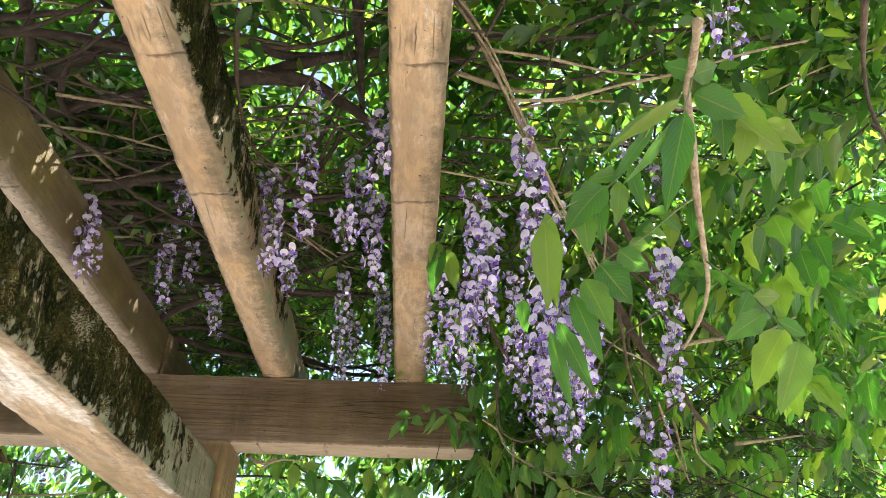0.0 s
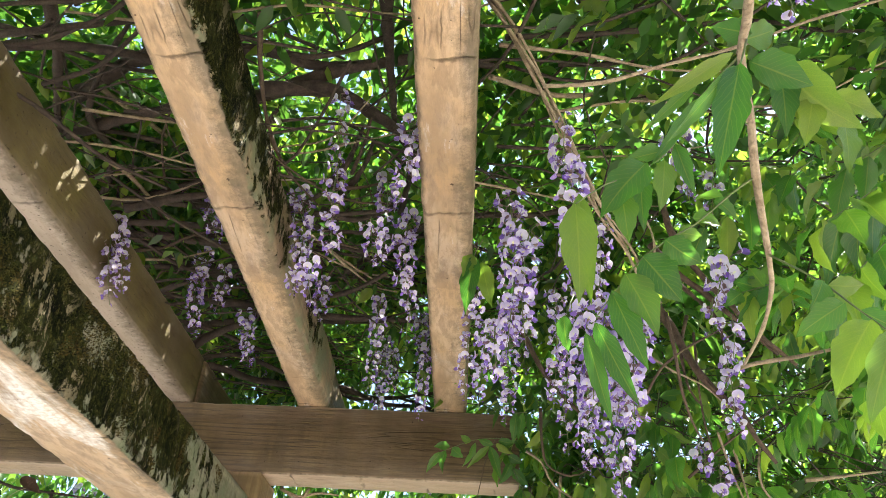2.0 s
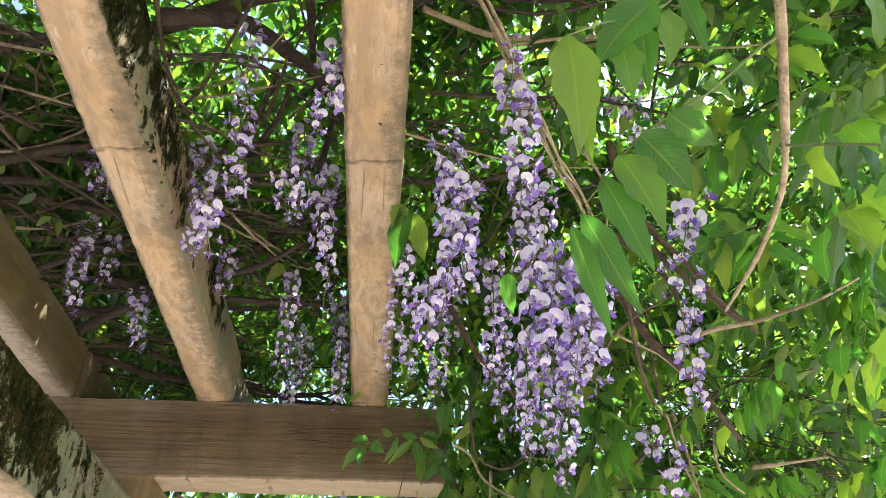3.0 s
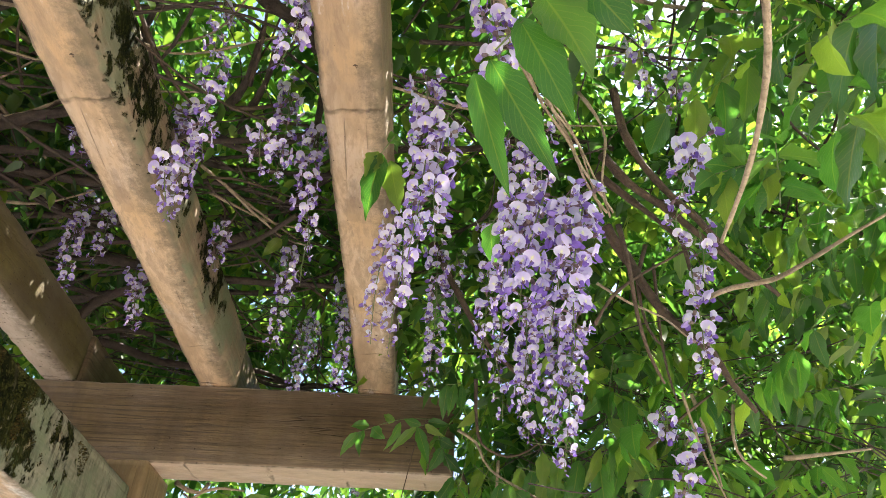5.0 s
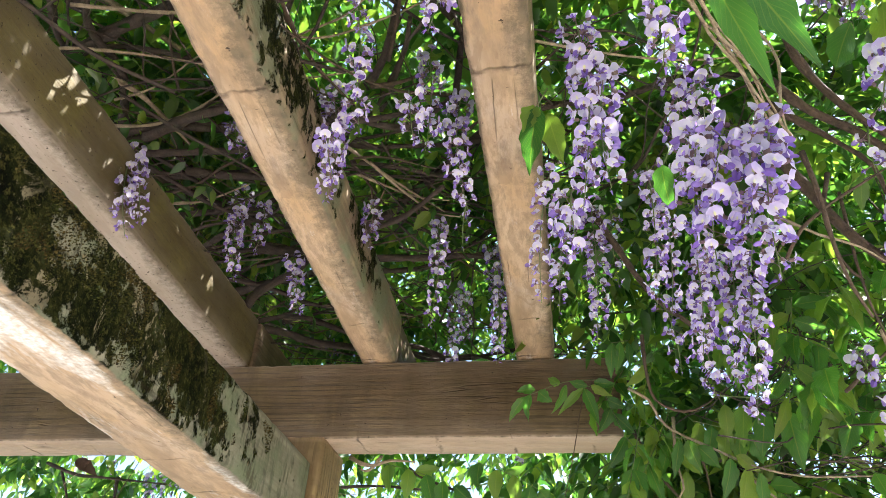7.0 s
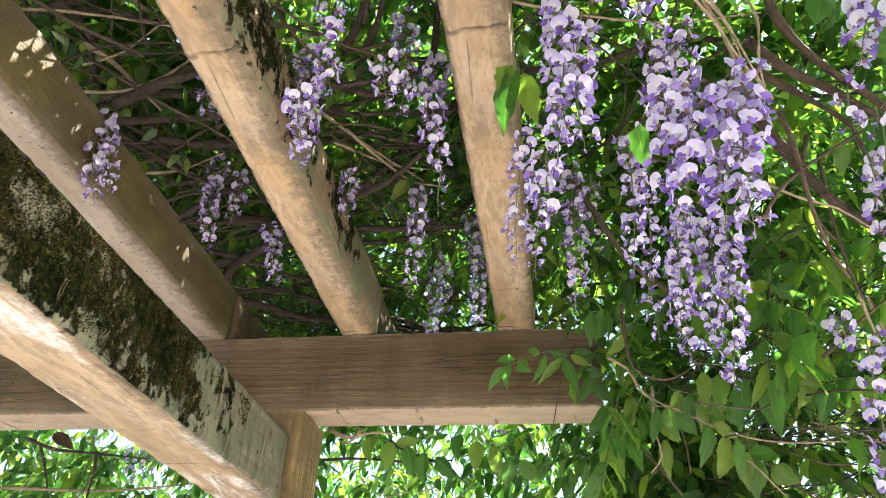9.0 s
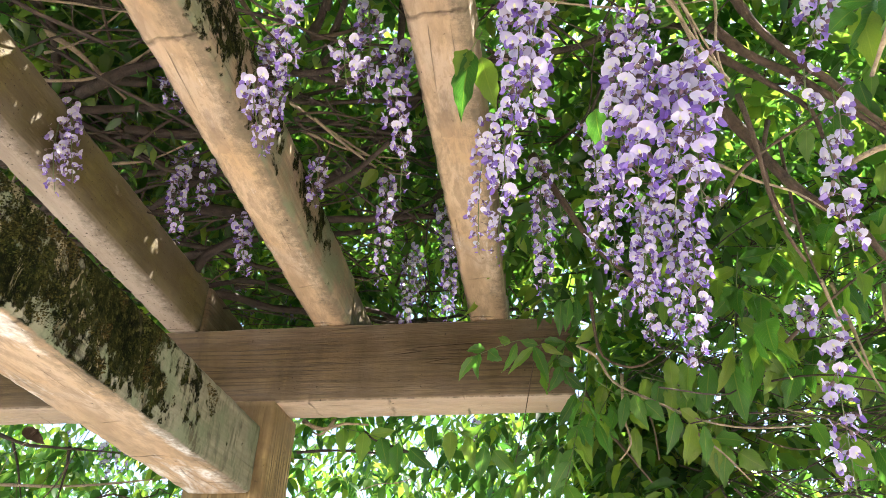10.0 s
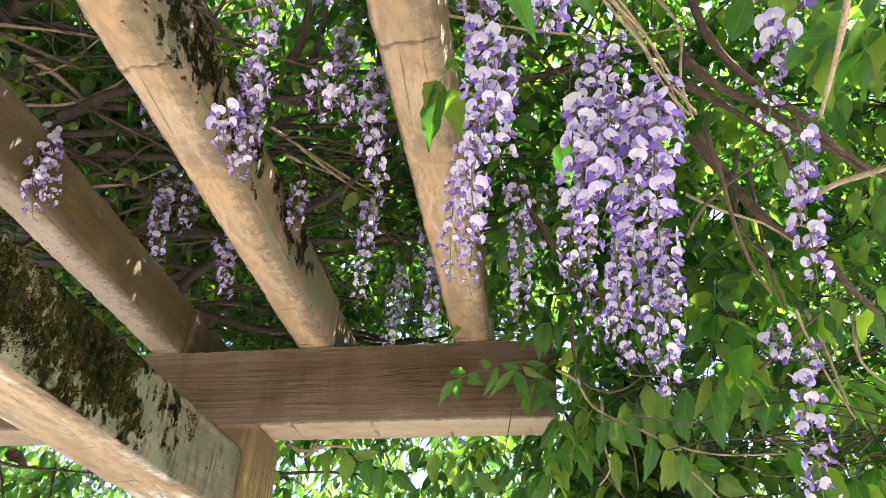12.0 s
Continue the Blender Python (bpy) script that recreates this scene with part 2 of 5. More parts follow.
def petal_material(name, a, b, c, throat=None):
    """Thin petal; a banner is paler at its throat than towards the rim."""
    k = Nodes(name)
    r = k.add("ObjectInfo").outputs["Random"]
    col = k.ramp(r, (0.0, a), (0.5, b), (1.0, c))
    n = k.noise(k.coord(), 220, 3)
    col = k.mix(k.ramp(n, (0.4, 0.0), (0.75, 0.5)), col, b)
    if throat:
        z = k.add("SeparateXYZ", Vector=k.coord()).outputs[2]
        z = k.math("ADD", z, k.math("MULTIPLY", k.math("SUBTRACT", k.noise(k.coord(), 400, 2), 0.5), 0.003))
        col = k.mix(k.ramp(k.math("MULTIPLY", z, 100.0), (0.4, 0.65), (1.2, 0.0)), col, throat)
    p = k.add("BsdfPrincipled", Base_Color=col, Roughness=0.55)
    t = k.add("BsdfTranslucent", Color=col)
    m = k.add("MixShader", Fac=0.42)
    k.t.links.new(p.outputs[0], m.inputs[1])
    k.t.links.new(t.outputs[0], m.inputs[2])
    return k.finish(m.outputs[0])


def bark_material(name, dark, lit):
    k = Nodes(name)
    n = k.noise(k.coord(), 45, 6, 0.65, 0.4)
    f = k.noise(k.coord(), 260, 4, 0.6)
    col = k.ramp(n, (0.3, dark), (0.7, lit))
    col = k.mix(k.ramp(f, (0.5, 0.0), (0.75, 0.6)), col, tuple(c * 0.4 for c in dark))
    s = k.add("BsdfPrincipled", Base_Color=col, Roughness=0.85, Normal=k.bump(k.math("ADD", n, f), 0.7, 0.004))
    return k.finish(s.outputs[0])


def plain_material(name, a, b, scale, rough):
    k = Nodes(name)
    n = k.noise(k.coord(), scale, 6, 0.6)
    f = k.noise(k.coord(), scale * 14, 4, 0.6)
    col = k.mix(k.ramp(f, (0.35, 0.0), (0.7, 0.5)), k.ramp(n, (0.3, a), (0.7, b)), a)
    s = k.add("BsdfPrincipled", Base_Color=col, Roughness=rough, Normal=k.bump(f, 0.3, 0.003))
    return k.finish(s.outputs[0])


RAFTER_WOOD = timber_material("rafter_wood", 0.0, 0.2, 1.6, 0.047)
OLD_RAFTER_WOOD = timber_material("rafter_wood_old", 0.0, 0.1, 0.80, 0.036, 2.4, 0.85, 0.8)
# darker copy of the rafter wood: shade beyond the crossbeam put into the colour
RAFTER_SHADED = timber_material("rafter_wood_shaded", 0.0, 0.5, 0.95, 0.0, 0.3)
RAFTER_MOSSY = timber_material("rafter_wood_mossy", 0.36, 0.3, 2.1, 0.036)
SIDE_WOOD = timber_material("side_beam_wood_mossy", 1.0, 0.25, 1.0, 0.072, tan=0.98, white_streaks=0.95)
# pale underside and brown flanks partly paint in the light from below
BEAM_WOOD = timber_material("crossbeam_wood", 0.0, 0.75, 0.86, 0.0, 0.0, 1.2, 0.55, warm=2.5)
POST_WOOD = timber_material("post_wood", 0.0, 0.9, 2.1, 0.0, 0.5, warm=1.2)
LEAF = leaf_material("leaf_near", (0.032, 0.095, 0.024), (0.068, 0.16, 0.038), (0.185, 0.225, 0.045), True)
LEAF_FAR = leaf_material("leaf_canopy", (0.017, 0.054, 0.016), (0.056, 0.124, 0.032), (0.175, 0.225, 0.046), False)
BANNER = petal_material("petal_pale_lilac", (0.52, 0.43, 0.82), (0.66, 0.59, 0.88), (0.82, 0.79, 0.95), (0.83, 0.80, 0.95))
WING = petal_material("petal_violet", (0.19, 0.10, 0.48), (0.31, 0.20, 0.63), (0.47, 0.36, 0.77))
EYE_SPOT = petal_material("petal_yellow_mark", (0.82, 0.80, 0.42), (0.86, 0.85, 0.58), (0.88, 0.88, 0.75))
CALYX = petal_material("calyx_dull_purple", (0.19, 0.12, 0.15), (0.27, 0.17, 0.21), (0.32, 0.25, 0.21))
STALK = plain_material("stalk_green", (0.10, 0.15, 0.05), (0.17, 0.20, 0.08), 60, 0.6)
BARK = bark_material("bark_dark", (0.028, 0.02, 0.017), (0.085, 0.06, 0.048))
PALE = bark_material("bark_pale", (0.20, 0.145, 0.095), (0.44, 0.35, 0.25))
LIMB = bark_material("bark_brown", (0.045, 0.03, 0.02), (0.125, 0.083, 0.057))
PAVING = plain_material("paving_pale", (0.42, 0.38, 0.32), (0.52, 0.48, 0.42), 1.5, 0.85)


# ---------------------------------------------------------------- mesh helpers
def mesh_object(name, verts, faces, mats, parent=None, label="", smooth=True, slots=None):
    me = bpy.data.meshes.new(name)
    me.from_pydata(verts, [], faces)
    for m in mats:
        me.materials.append(m)
    if slots:
        me.polygons.foreach_set("material_index", slots)
    me.polygons.foreach_set("use_smooth", [smooth] * len(me.polygons))
    me.update()
    ob = new(name, me)
    ob.parent = parent
    if label:
        tagged(ob, label)
    return ob


def timber(name, size, mat, parent, m, label, wear=0.0022, seed=0, r=0.008):
    """A sawn timber along local +Y from 0, its section centred in x, its underside at z = 0, with worn and rounded edges."""
    w, length, h = size
    corners = [(w / 2 - r, h - r, 0), (-w / 2 + r, h - r, 1), (-w / 2 + r, r, 2), (w / 2 - r, r, 3)]
    ring = []
    for cx, cz, q in corners:
        for i in range(4):
            a = (q + i / 3) * math.pi / 2
            ring.append((cx + r * math.cos(a), cz + r * math.sin(a), True))
        nx, nz, _ = corners[(q + 1) % 4]
        for i in range(1, 4):
            f = i / 4
            ax, az = cx + r * math.cos((q + 1) * math.pi / 2), cz + r * math.sin((q + 1) * math.pi / 2)
            bx, bz = nx + r * math.cos((q + 1) * math.pi / 2), nz + r * math.sin((q + 1) * math.pi / 2)
            ring.append((ax + (bx - ax) * f, az + (bz - az) * f, False))
    n, rows = len(ring), max(8, int(length / 0.016))
    verts, faces = [], []
    ends = [0, 0.004] + [length * i / rows for i in range(1, rows)] + [length - 0.004, length]
    for j, y in enumerate(ends):
        shrink = 0.005 if j in (0, len(ends) - 1) else 0.0
        for x, z, edge in ring:
            p = Vector((x * 9, y * 7, z * 9 + seed * 3.7))
            d = noise.noise(p) * wear * 0.3 + noise.noise(p * 3.3) * wear * 0.4 + noise.noise(p * 10) * wear * 0.45
            if edge:
                d -= abs(noise.noise(p * 5.0 + Vector((4, 4, 4)))) * wear * 1.0
            v = Vector((x, 0, z - h / 2))
            v *= 1 + (d - shrink) / max(v.length, 0.02)
            verts.append((v.x, y, v.z + h / 2))
    for j in range(len(ends) - 1):
        for i in range(n):
            a, b = j * n + i, j * n + (i + 1) % n
            faces.append((a, a + n, b + n, b))
    faces.append(tuple(range(n)))
    faces.append(tuple(range((len(ends) - 1) * n + n - 1, (len(ends) - 1) * n - 1, -1)))
    ob = mesh_object(name, verts, faces, [mat], parent, label)
    ob.matrix_world = m
    return ob


def smooth_path(points, step):
    """Catmull-Rom through the points, about one vertex a step."""
    p = [Vector(q) for q in points]
    p = [p[0] * 2 - p[1]] + p + [p[-1] * 2 - p[-2]]
    out = []
    for i in range(1, len(p) - 2):
        a, b, c, d = p[i - 1 : i + 3]
        n = max(2, int((c - b).length / step))
        for j in range(n):
            t = j / n
            out.append(0.5 * (2 * b + (c - a) * t + (2 * a - 5 * b + 4 * c - d) * t * t + (3 * b - a - 3 * c + d) * t**3))
    return out + [p[-2]]


def tube(path, radius, sides=6, rough=0.0, taper=0.0, seed=0.0):
    """Vertices and faces of a tube round a path; radius shrinks by taper along it."""
    verts, faces = [], []
    side = Vector((0.3, 0.5, 0.8))
    for i, p in enumerate(path):
        d = (path[min(i + 1, len(path) - 1)] - path[max(i - 1, 0)]).normalized()
        side = (side - d * side.dot(d)).normalized()
        up = d.cross(side)
        f = i / max(1, len(path) - 1)
        for s in range(sides):
            a = 2 * math.pi * s / sides
            r = radius * (1 - taper * f)
            q = p + (side * math.cos(a) + up * math.sin(a)) * r
            if rough:
                r *= 1 + rough * noise.noise(q * 45 + Vector((seed, 0, 0))) + 0.5 * rough * noise.noise(q * 14)
            verts.append(p + (side * math.cos(a) + up * math.sin(a)) * r)
    n = len(path)
    for i in range(n - 1):
        for s in range(sides):
            a, b = i * sides + s, i * sides + (s + 1) % sides
            faces.append((a, b, b + sides, a + sides))
    faces.append(tuple(range(sides - 1, -1, -1)))
    faces.append(tuple(range((n - 1) * sides, n * sides)))
    return verts, faces


# ---------------------------------------------------------------- ground
ground = mesh_object("ground", [(-60, -60, 0), (60, -60, 0), (60, 60, 0), (-60, 60, 0)], [(0, 1, 2, 3)], [PAVING])
tagged(ground, "pale paved ground under the pergola", "ground", kind="structure")

# unseen wall, added to block low sky and bounce sun on to the pergola
BOUNCE_PALE = plain_material("bounce_pale", (0.42, 0.39, 0.34), (0.52, 0.48, 0.43), 2.0, 0.9)
wall = mesh_object("wall_south", [(x, y, z) for z in (0, 2.9) for x, y in ((-7, -4.6), (7, -4.6), (7, -4.85), (-7, -4.85))], [(0, 3, 2, 1), (4, 5, 6, 7), (0, 1, 5, 4), (1, 2, 6, 5), (2, 3, 7, 6), (3, 0, 4, 7)], [BOUNCE_PALE], smooth=False)
tagged(wall, "plain pale wall added unseen behind the path to shape the light", "wall", kind="structure")

# ---------------------------------------------------------------- pergola
pergola = new("pergola")
tagged(pergola, "weathered timber pergola with a mossy side beam, carrying wisteria", "pergola")
BEAM_TOP, BEAM_LOW = 2.381, 2.177
timber("post", (0.195, 2.174, 0.172), POST_WOOD, pergola, Matrix(((1, 0, 0, -0.2485), (0, 0, 1, -0.02), (0, 1, 0, 0.001), (0, 0, 0, 1))), "square timber post, worn tan", seed=1, r=0.012)
timber("crossbeam", (0.12, 2.6, BEAM_TOP - BEAM_LOW), BEAM_WOOD, pergola, Matrix.Translation((0.562, 0.062, BEAM_LOW)) @ pose(0, 0, 0, 0, 0, 90), "heavy brown crossbeam, its underside coloured paler as light from below", 0.0028, seed=2, r=0.006)
timber("side_beam", (0.15, 3.175, 0.16), SIDE_WOOD, pergola, pose(-0.25, -3.2, 1.951), "thick beam with black and green moss on its flank", 0.0034, seed=3, r=0.009)


def rafter(x_beam, x_near, y_near, width, height, mat, label, seed, round_=0.015, shift=0.0):
    """A rafter laid on the crossbeam, running out over the path, and the next one that butts against it beyond."""
    heading = math.degrees(math.atan2(-(x_beam - x_near), -y_near))
    start = Vector((x_near, y_near, BEAM_TOP + 0.002))
    length = (Vector((x_beam, 0, 0)) - Vector((x_near, y_near, 0))).length + 0.03
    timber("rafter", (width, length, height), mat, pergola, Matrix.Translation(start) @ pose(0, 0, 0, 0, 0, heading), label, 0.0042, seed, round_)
    timber("rafter", (width * 0.96, 0.46, height - 0.006), RAFTER_SHADED, pergola, Matrix.Translation((x_beam + shift, 0.036, BEAM_TOP + 0.002)) @ pose(0, 0, 0, 0, 0, heading), "rafter butting against the one before it, coloured darker for shade", 0.004, seed + 20, round_)


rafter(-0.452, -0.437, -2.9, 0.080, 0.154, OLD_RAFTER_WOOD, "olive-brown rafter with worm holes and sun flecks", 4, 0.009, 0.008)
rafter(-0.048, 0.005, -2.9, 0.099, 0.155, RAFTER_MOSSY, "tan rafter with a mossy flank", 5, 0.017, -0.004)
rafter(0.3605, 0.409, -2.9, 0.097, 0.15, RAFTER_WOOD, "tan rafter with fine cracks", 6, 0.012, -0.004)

# moss tufts on the shaded flanks
def moss_material():
    k = Nodes("moss")
    r = k.add("NewGeometry").outputs["Random Per Island"]
    col = k.ramp(r, (0.0, (0.005, 0.006, 0.002)), (0.4, (0.014, 0.02, 0.005)), (0.75, (0.04, 0.046, 0.011)), (1.0, (0.085, 0.085, 0.025)))
    col = k.mix(k.ramp(k.noise(k.coord(), 14, 4), (0.42, 0.0), (0.6, 0.8)), col, k.mix(r, (0.008, 0.008, 0.005), (0.10, 0.065, 0.02)))
    s = k.add("BsdfPrincipled", Base_Color=col, Roughness=0.95, Specular_IOR_Level=0.1, Normal=k.bump(k.noise(k.coord(), 900, 3), 0.6, 0.002))
    return k.finish(s.outputs[0])


MOSS = moss_material()


def moss_tufts(parent_name, x, y0, y1, z0, z1, n, cover, seed):
    """Low cushions of moss, gathered in patches on a flank that faces +x."""
    rng = random.Random(seed)
    verts, faces = [], []
    for i in range(n):
        y, z = rng.uniform(y0, y1), rng.uniform(z0, z1)
        f = noise.noise(Vector((seed, y * 9, z * 9))) + 0.7 * noise.noise(Vector((seed, y * 26, z * 19)))
        f += cover - 0.5 * max(0, (z0 + 0.05 - z) / 0.05) - 1.3 * max(0, (y - y1 + 0.35) / 0.35)
        if f < 0:
            continue
        r = rng.uniform(0.0014, 0.0034)
        h, o = r * rng.uniform(0.7, 1.5), len(verts)
        turn = rng.uniform(0, 1.2)
        for j in range(5):
            a = turn + j * 1.2566
            q = r * rng.uniform(0.6, 1.3)
            verts.append((x - 0.003, y + q * math.cos(a), z + q * math.sin(a)))
        verts.append((x + h, y + rng.uniform(-0.3, 0.3) * r, z + rng.uniform(-0.5, 0.2) * r))
        faces += [(o + j, o + (j + 1) % 5, o + 5) for j in range(5)]
    ob = mesh_object("moss", verts, faces, [MOSS], None, "", True)
    host = bpy.data.objects[parent_name]
    ob.parent = host
    ob.matrix_parent_inverse = host.matrix_world.inverted()
    tagged(ob, "cushions of dark green moss", kind="stuff")
    return ob


moss_tufts("side_beam", -0.1755, -2.2, -0.13, 1.965, 2.105, 34000, 0.02, 3)

# ---------------------------------------------------------------- vine stems
def vine(points, radius, mat):
    v, f = tube(smooth_path(points, 0.018), radius, 7, 0.35, 0.6, points[0][0] * 31)
    ob = mesh_object("vine_stem", v, f, [mat])
    pale = mat == PALE
    tagged(ob, "thin pale woody wisteria stem winding through the leaves" if pale else ("thick dark woody wisteria limb lying over the rafters" if radius > 0.009 else "thin dark woody wisteria stem winding over the rafters"), "vine stem", "wisteria stems")
    return ob


vine([(-0.364, -1.255, 2.667), (-0.417, -1.089, 2.667), (-0.508, -0.885, 2.667), (-0.502, -0.838, 2.667)], 0.015, BARK)
vine([(-0.502, -0.838, 2.667), (-0.367, -0.889, 2.667), (-0.234, -0.931, 2.667), (-0.108, -1.011, 2.667)], 0.016, BARK)
vine([(-0.453, -0.931, 2.694), (-0.272, -1.041, 2.694), (-0.113, -1.062, 2.694), (0.006, -1.068, 2.694), (0.106, -1.029, 2.694), (0.311, -1.053, 2.694)], 0.019, BARK)
vine([(-0.053, -0.946, 2.681), (0.054, -0.993, 2.681), (0.156, -1.032, 2.681), (0.324, -1.066, 2.681), (0.466, -1.045, 2.681)], 0.017, BARK)
vine([(-0.008, -1.011, 2.64), (0.123, -1.018, 2.64), (0.201, -0.957, 2.64), (0.253, -0.902, 2.64), (0.3, -0.785, 2.64)], 0.018, BARK)
vine([(0.26, -1.285, 2.667), (0.253, -1.124, 2.667), (0.246, -0.881, 2.667)], 0.014, BARK)
vine([(0.058, -1.266, 2.560), (0.035, -1.169, 2.560), (0.020, -1.085, 2.560), (0.011, -0.984, 2.560), (0.019, -0.863, 2.560), (0.069, -0.732, 2.560)], 0.0055, LIMB)
vine([(-0.059, -1.151, 2.708), (0.012, -1.112, 2.708), (0.153, -1.035, 2.708)], 0.007, BARK)
vine([(-0.414, -0.641, 2.667), (-0.227, -0.593, 2.667), (-0.059, -0.554, 2.667)], 0.009, BARK)
vine([(-0.497, -0.447, 2.667), (-0.263, -0.454, 2.667), (-0.051, -0.516, 2.667), (0.194, -0.558, 2.667)], 0.008, BARK)
vine([(-0.411, -0.669, 2.586), (-0.249, -0.723, 2.586), (-0.084, -0.728, 2.586), (0.057, -0.668, 2.586), (0.242, -0.694, 2.586)], 0.012, BARK)
vine([(-0.392, -0.524, 2.613), (-0.183, -0.484, 2.613), (0.008, -0.512, 2.613), (0.218, -0.435, 2.613)], 0.01, BARK)
vine([(-0.326, -0.252, 2.586), (-0.138, -0.198, 2.586), (0.03, -0.171, 2.586), (0.202, -0.168, 2.586), (0.34, -0.132, 2.586)], 0.014, BARK)
vine([(-0.507, 0.248, 2.64), (-0.261, 0.164, 2.64), (-0.109, 0.111, 2.64)], 0.008, BARK)
vine([(0.011, -0.593, 2.586), (0.098, -0.459, 2.586), (0.179, -0.352, 2.586)], 0.004, PALE)
vine([(0.003, -0.49, 2.6), (0.11, -0.403, 2.6), (0.195, -0.375, 2.6)], 0.004, PALE)
vine([(0.089, -0.643, 2.64), (0.168, -0.778, 2.64), (0.199, -0.862, 2.64)], 0.01, BARK)
vine([(0.241, -0.611, 2.64), (0.285, -0.803, 2.64), (0.315, -0.894, 2.64)], 0.009, BARK)
vine([(-0.432, -0.788, 2.64), (-0.396, -0.725, 2.64), (-0.353, -0.536, 2.64)], 0.007, PALE)
vine([(-0.433, -0.929, 2.740), (-0.389, -0.860, 2.740), (-0.325, -0.763, 2.740), (-0.258, -0.647, 2.740)], 0.008, PALE)
vine([(-0.482, -0.792, 2.720), (-0.453, -0.640, 2.720), (-0.437, -0.495, 2.720), (-0.425, -0.380, 2.720)], 0.006, LIMB)
vine([(-0.447, -0.749, 2.620), (-0.348, -0.772, 2.620), (-0.220, -0.838, 2.620), (-0.145, -0.858, 2.620)], 0.003, PALE)
vine([(0.051, -0.639, 2.620), (0.124, -0.602, 2.620), (0.205, -0.642, 2.620), (0.259, -0.694, 2.620)], 0.009, BARK)
vine([(0.149, -0.802, 2.600), (0.189, -0.902, 2.600), (0.212, -0.977, 2.600)], 0.005, LIMB)
vine([(0.054, -0.559, 2.570), (0.096, -0.472, 2.570), (0.155, -0.377, 2.570), (0.216, -0.350, 2.570)], 0.004, PALE)
vine([(0.023, -0.574, 2.570), (0.092, -0.570, 2.570), (0.189, -0.523, 2.570)], 0.0035, LIMB)
vine([(-0.469, -0.468, 2.600), (-0.386, -0.488, 2.600), (-0.289, -0.546, 2.600), (-0.205, -0.580, 2.600)], 0.005, LIMB)
vine([(-0.487, -0.430, 2.600), (-0.385, -0.432, 2.600), (-0.253, -0.481, 2.600)], 0.004, PALE)
vine([(0.069, -0.686, 2.660), (0.123, -0.759, 2.660), (0.179, -0.889, 2.660)], 0.010, BARK)
vine([(0.091, -0.723, 2.620), (0.157, -0.729, 2.620), (0.237, -0.758, 2.620)], 0.005, LIMB)
vine([(-0.001, -0.939, 2.580), (0.007, -0.870, 2.580), (0.025, -0.789, 2.580)], 0.006, LIMB)

stem_rng = random.Random(31)
for i in range(46):
    y, z = stem_rng.uniform(-1.55, 0.35), stem_rng.uniform(2.535, 2.68)
    x = stem_rng.uniform(-1.0, -0.25)
    turn, pts = stem_rng.uniform(-0.5, 0.5), []
    for j in range(stem_rng.choice((6, 7, 8, 10))):
        pts.append((x, y, z))
        turn += stem_rng.uniform(-0.5, 0.5)
        x, y, z = x + 0.14 * math.cos(turn), y + 0.14 * math.sin(turn), z + stem_rng.uniform(-0.03, 0.03)
    thick = stem_rng.choice((0.003, 0.004, 0.005, 0.008, 0.011, 0.013))
    vine(pts, thick, PALE if thick < 0.0045 and stem_rng.random() < 0.5 else BARK)

for i in range(14):
    x, y, z = stem_rng.uniform(0.42, 0.65), stem_rng.uniform(-1.45, -0.8), stem_rng.uniform(2.46, 2.66)
    turn, pts = stem_rng.uniform(-0.4, 0.4), []
    for j in range(stem_rng.choice((4, 5, 6))):
        pts.append((x, y, z))
        turn += stem_rng.uniform(-0.4, 0.4)
        x, y, z = x + 0.14 * math.cos(turn), y + 0.14 * math.sin(turn), z + stem_rng.uniform(-0.035, 0.03)
    vine(pts, stem_rng.choice((0.0025, 0.003, 0.004, 0.006)), stem_rng.choice((BARK, BARK, PALE)))

for i in range(56):
    if i < 14:
        x, y, z = stem_rng.uniform(0.66, 1.15), stem_rng.uniform(-0.35, 0.1), stem_rng.uniform(1.75, 2.35)
        turn, lean = stem_rng.uniform(-0.8, 3.6), stem_rng.uniform(-0.06, 0.02)
    else:
        x, y, z = stem_rng.uniform(-1.3, 0.4), stem_rng.uniform(0.25, 0.7), stem_rng.uniform(1.8, 2.14)
        turn, lean = stem_rng.uniform(-0.3, 0.3), stem_rng.uniform(-0.05, 0.05)
    pts = []
    for j in range(8):
        pts.append((x, y, z))
        turn += stem_rng.uniform(-0.7, 0.7)
        lean += stem_rng.uniform(-0.03, 0.03)
        x, y, z = x + 0.055 * math.cos(turn), y + 0.04 * math.sin(turn), z + lean
    vine(pts, stem_rng.choice((0.0014, 0.002, 0.003)), stem_rng.choice((BARK, PALE, LIMB)))


def bundle(points, strands, radius, spread):
    """Stems twisted round one another."""
    path = smooth_path(points, 0.03)
    for s in range(strands):
        pts = []
        for i, p in enumerate(path):
            a = 2 * math.pi * s / strands + i * 0.42
            pts.append(tuple(p + Vector((math.cos(a), math.sin(a), 0.3 * math.sin(a + s))) * spread))
        vine(pts, radius * (1 - 0.12 * s), PALE)


# limbs, shoots and twisted stems beside the crossbeam
vine([(0.66, -1.7, 2.077), (0.674, -1.64, 2.081), (0.679, -1.605, 2.081), (0.686, -1.58, 2.03), (0.695, -1.543, 1.986), (0.727, -1.46, 1.957), (0.749, -1.4, 1.956), (0.773, -1.3, 1.965), (0.788, -1.183, 1.975)], 0.0046, PALE)
vine([(0.892, -0.876, 2.12), (0.914, -0.906, 2.117), (0.959, -0.926, 2.118), (0.961, -1.009, 2.085), (0.955, -1.113, 2.044), (0.99, -1.14, 2.057)], 0.0041, PALE)
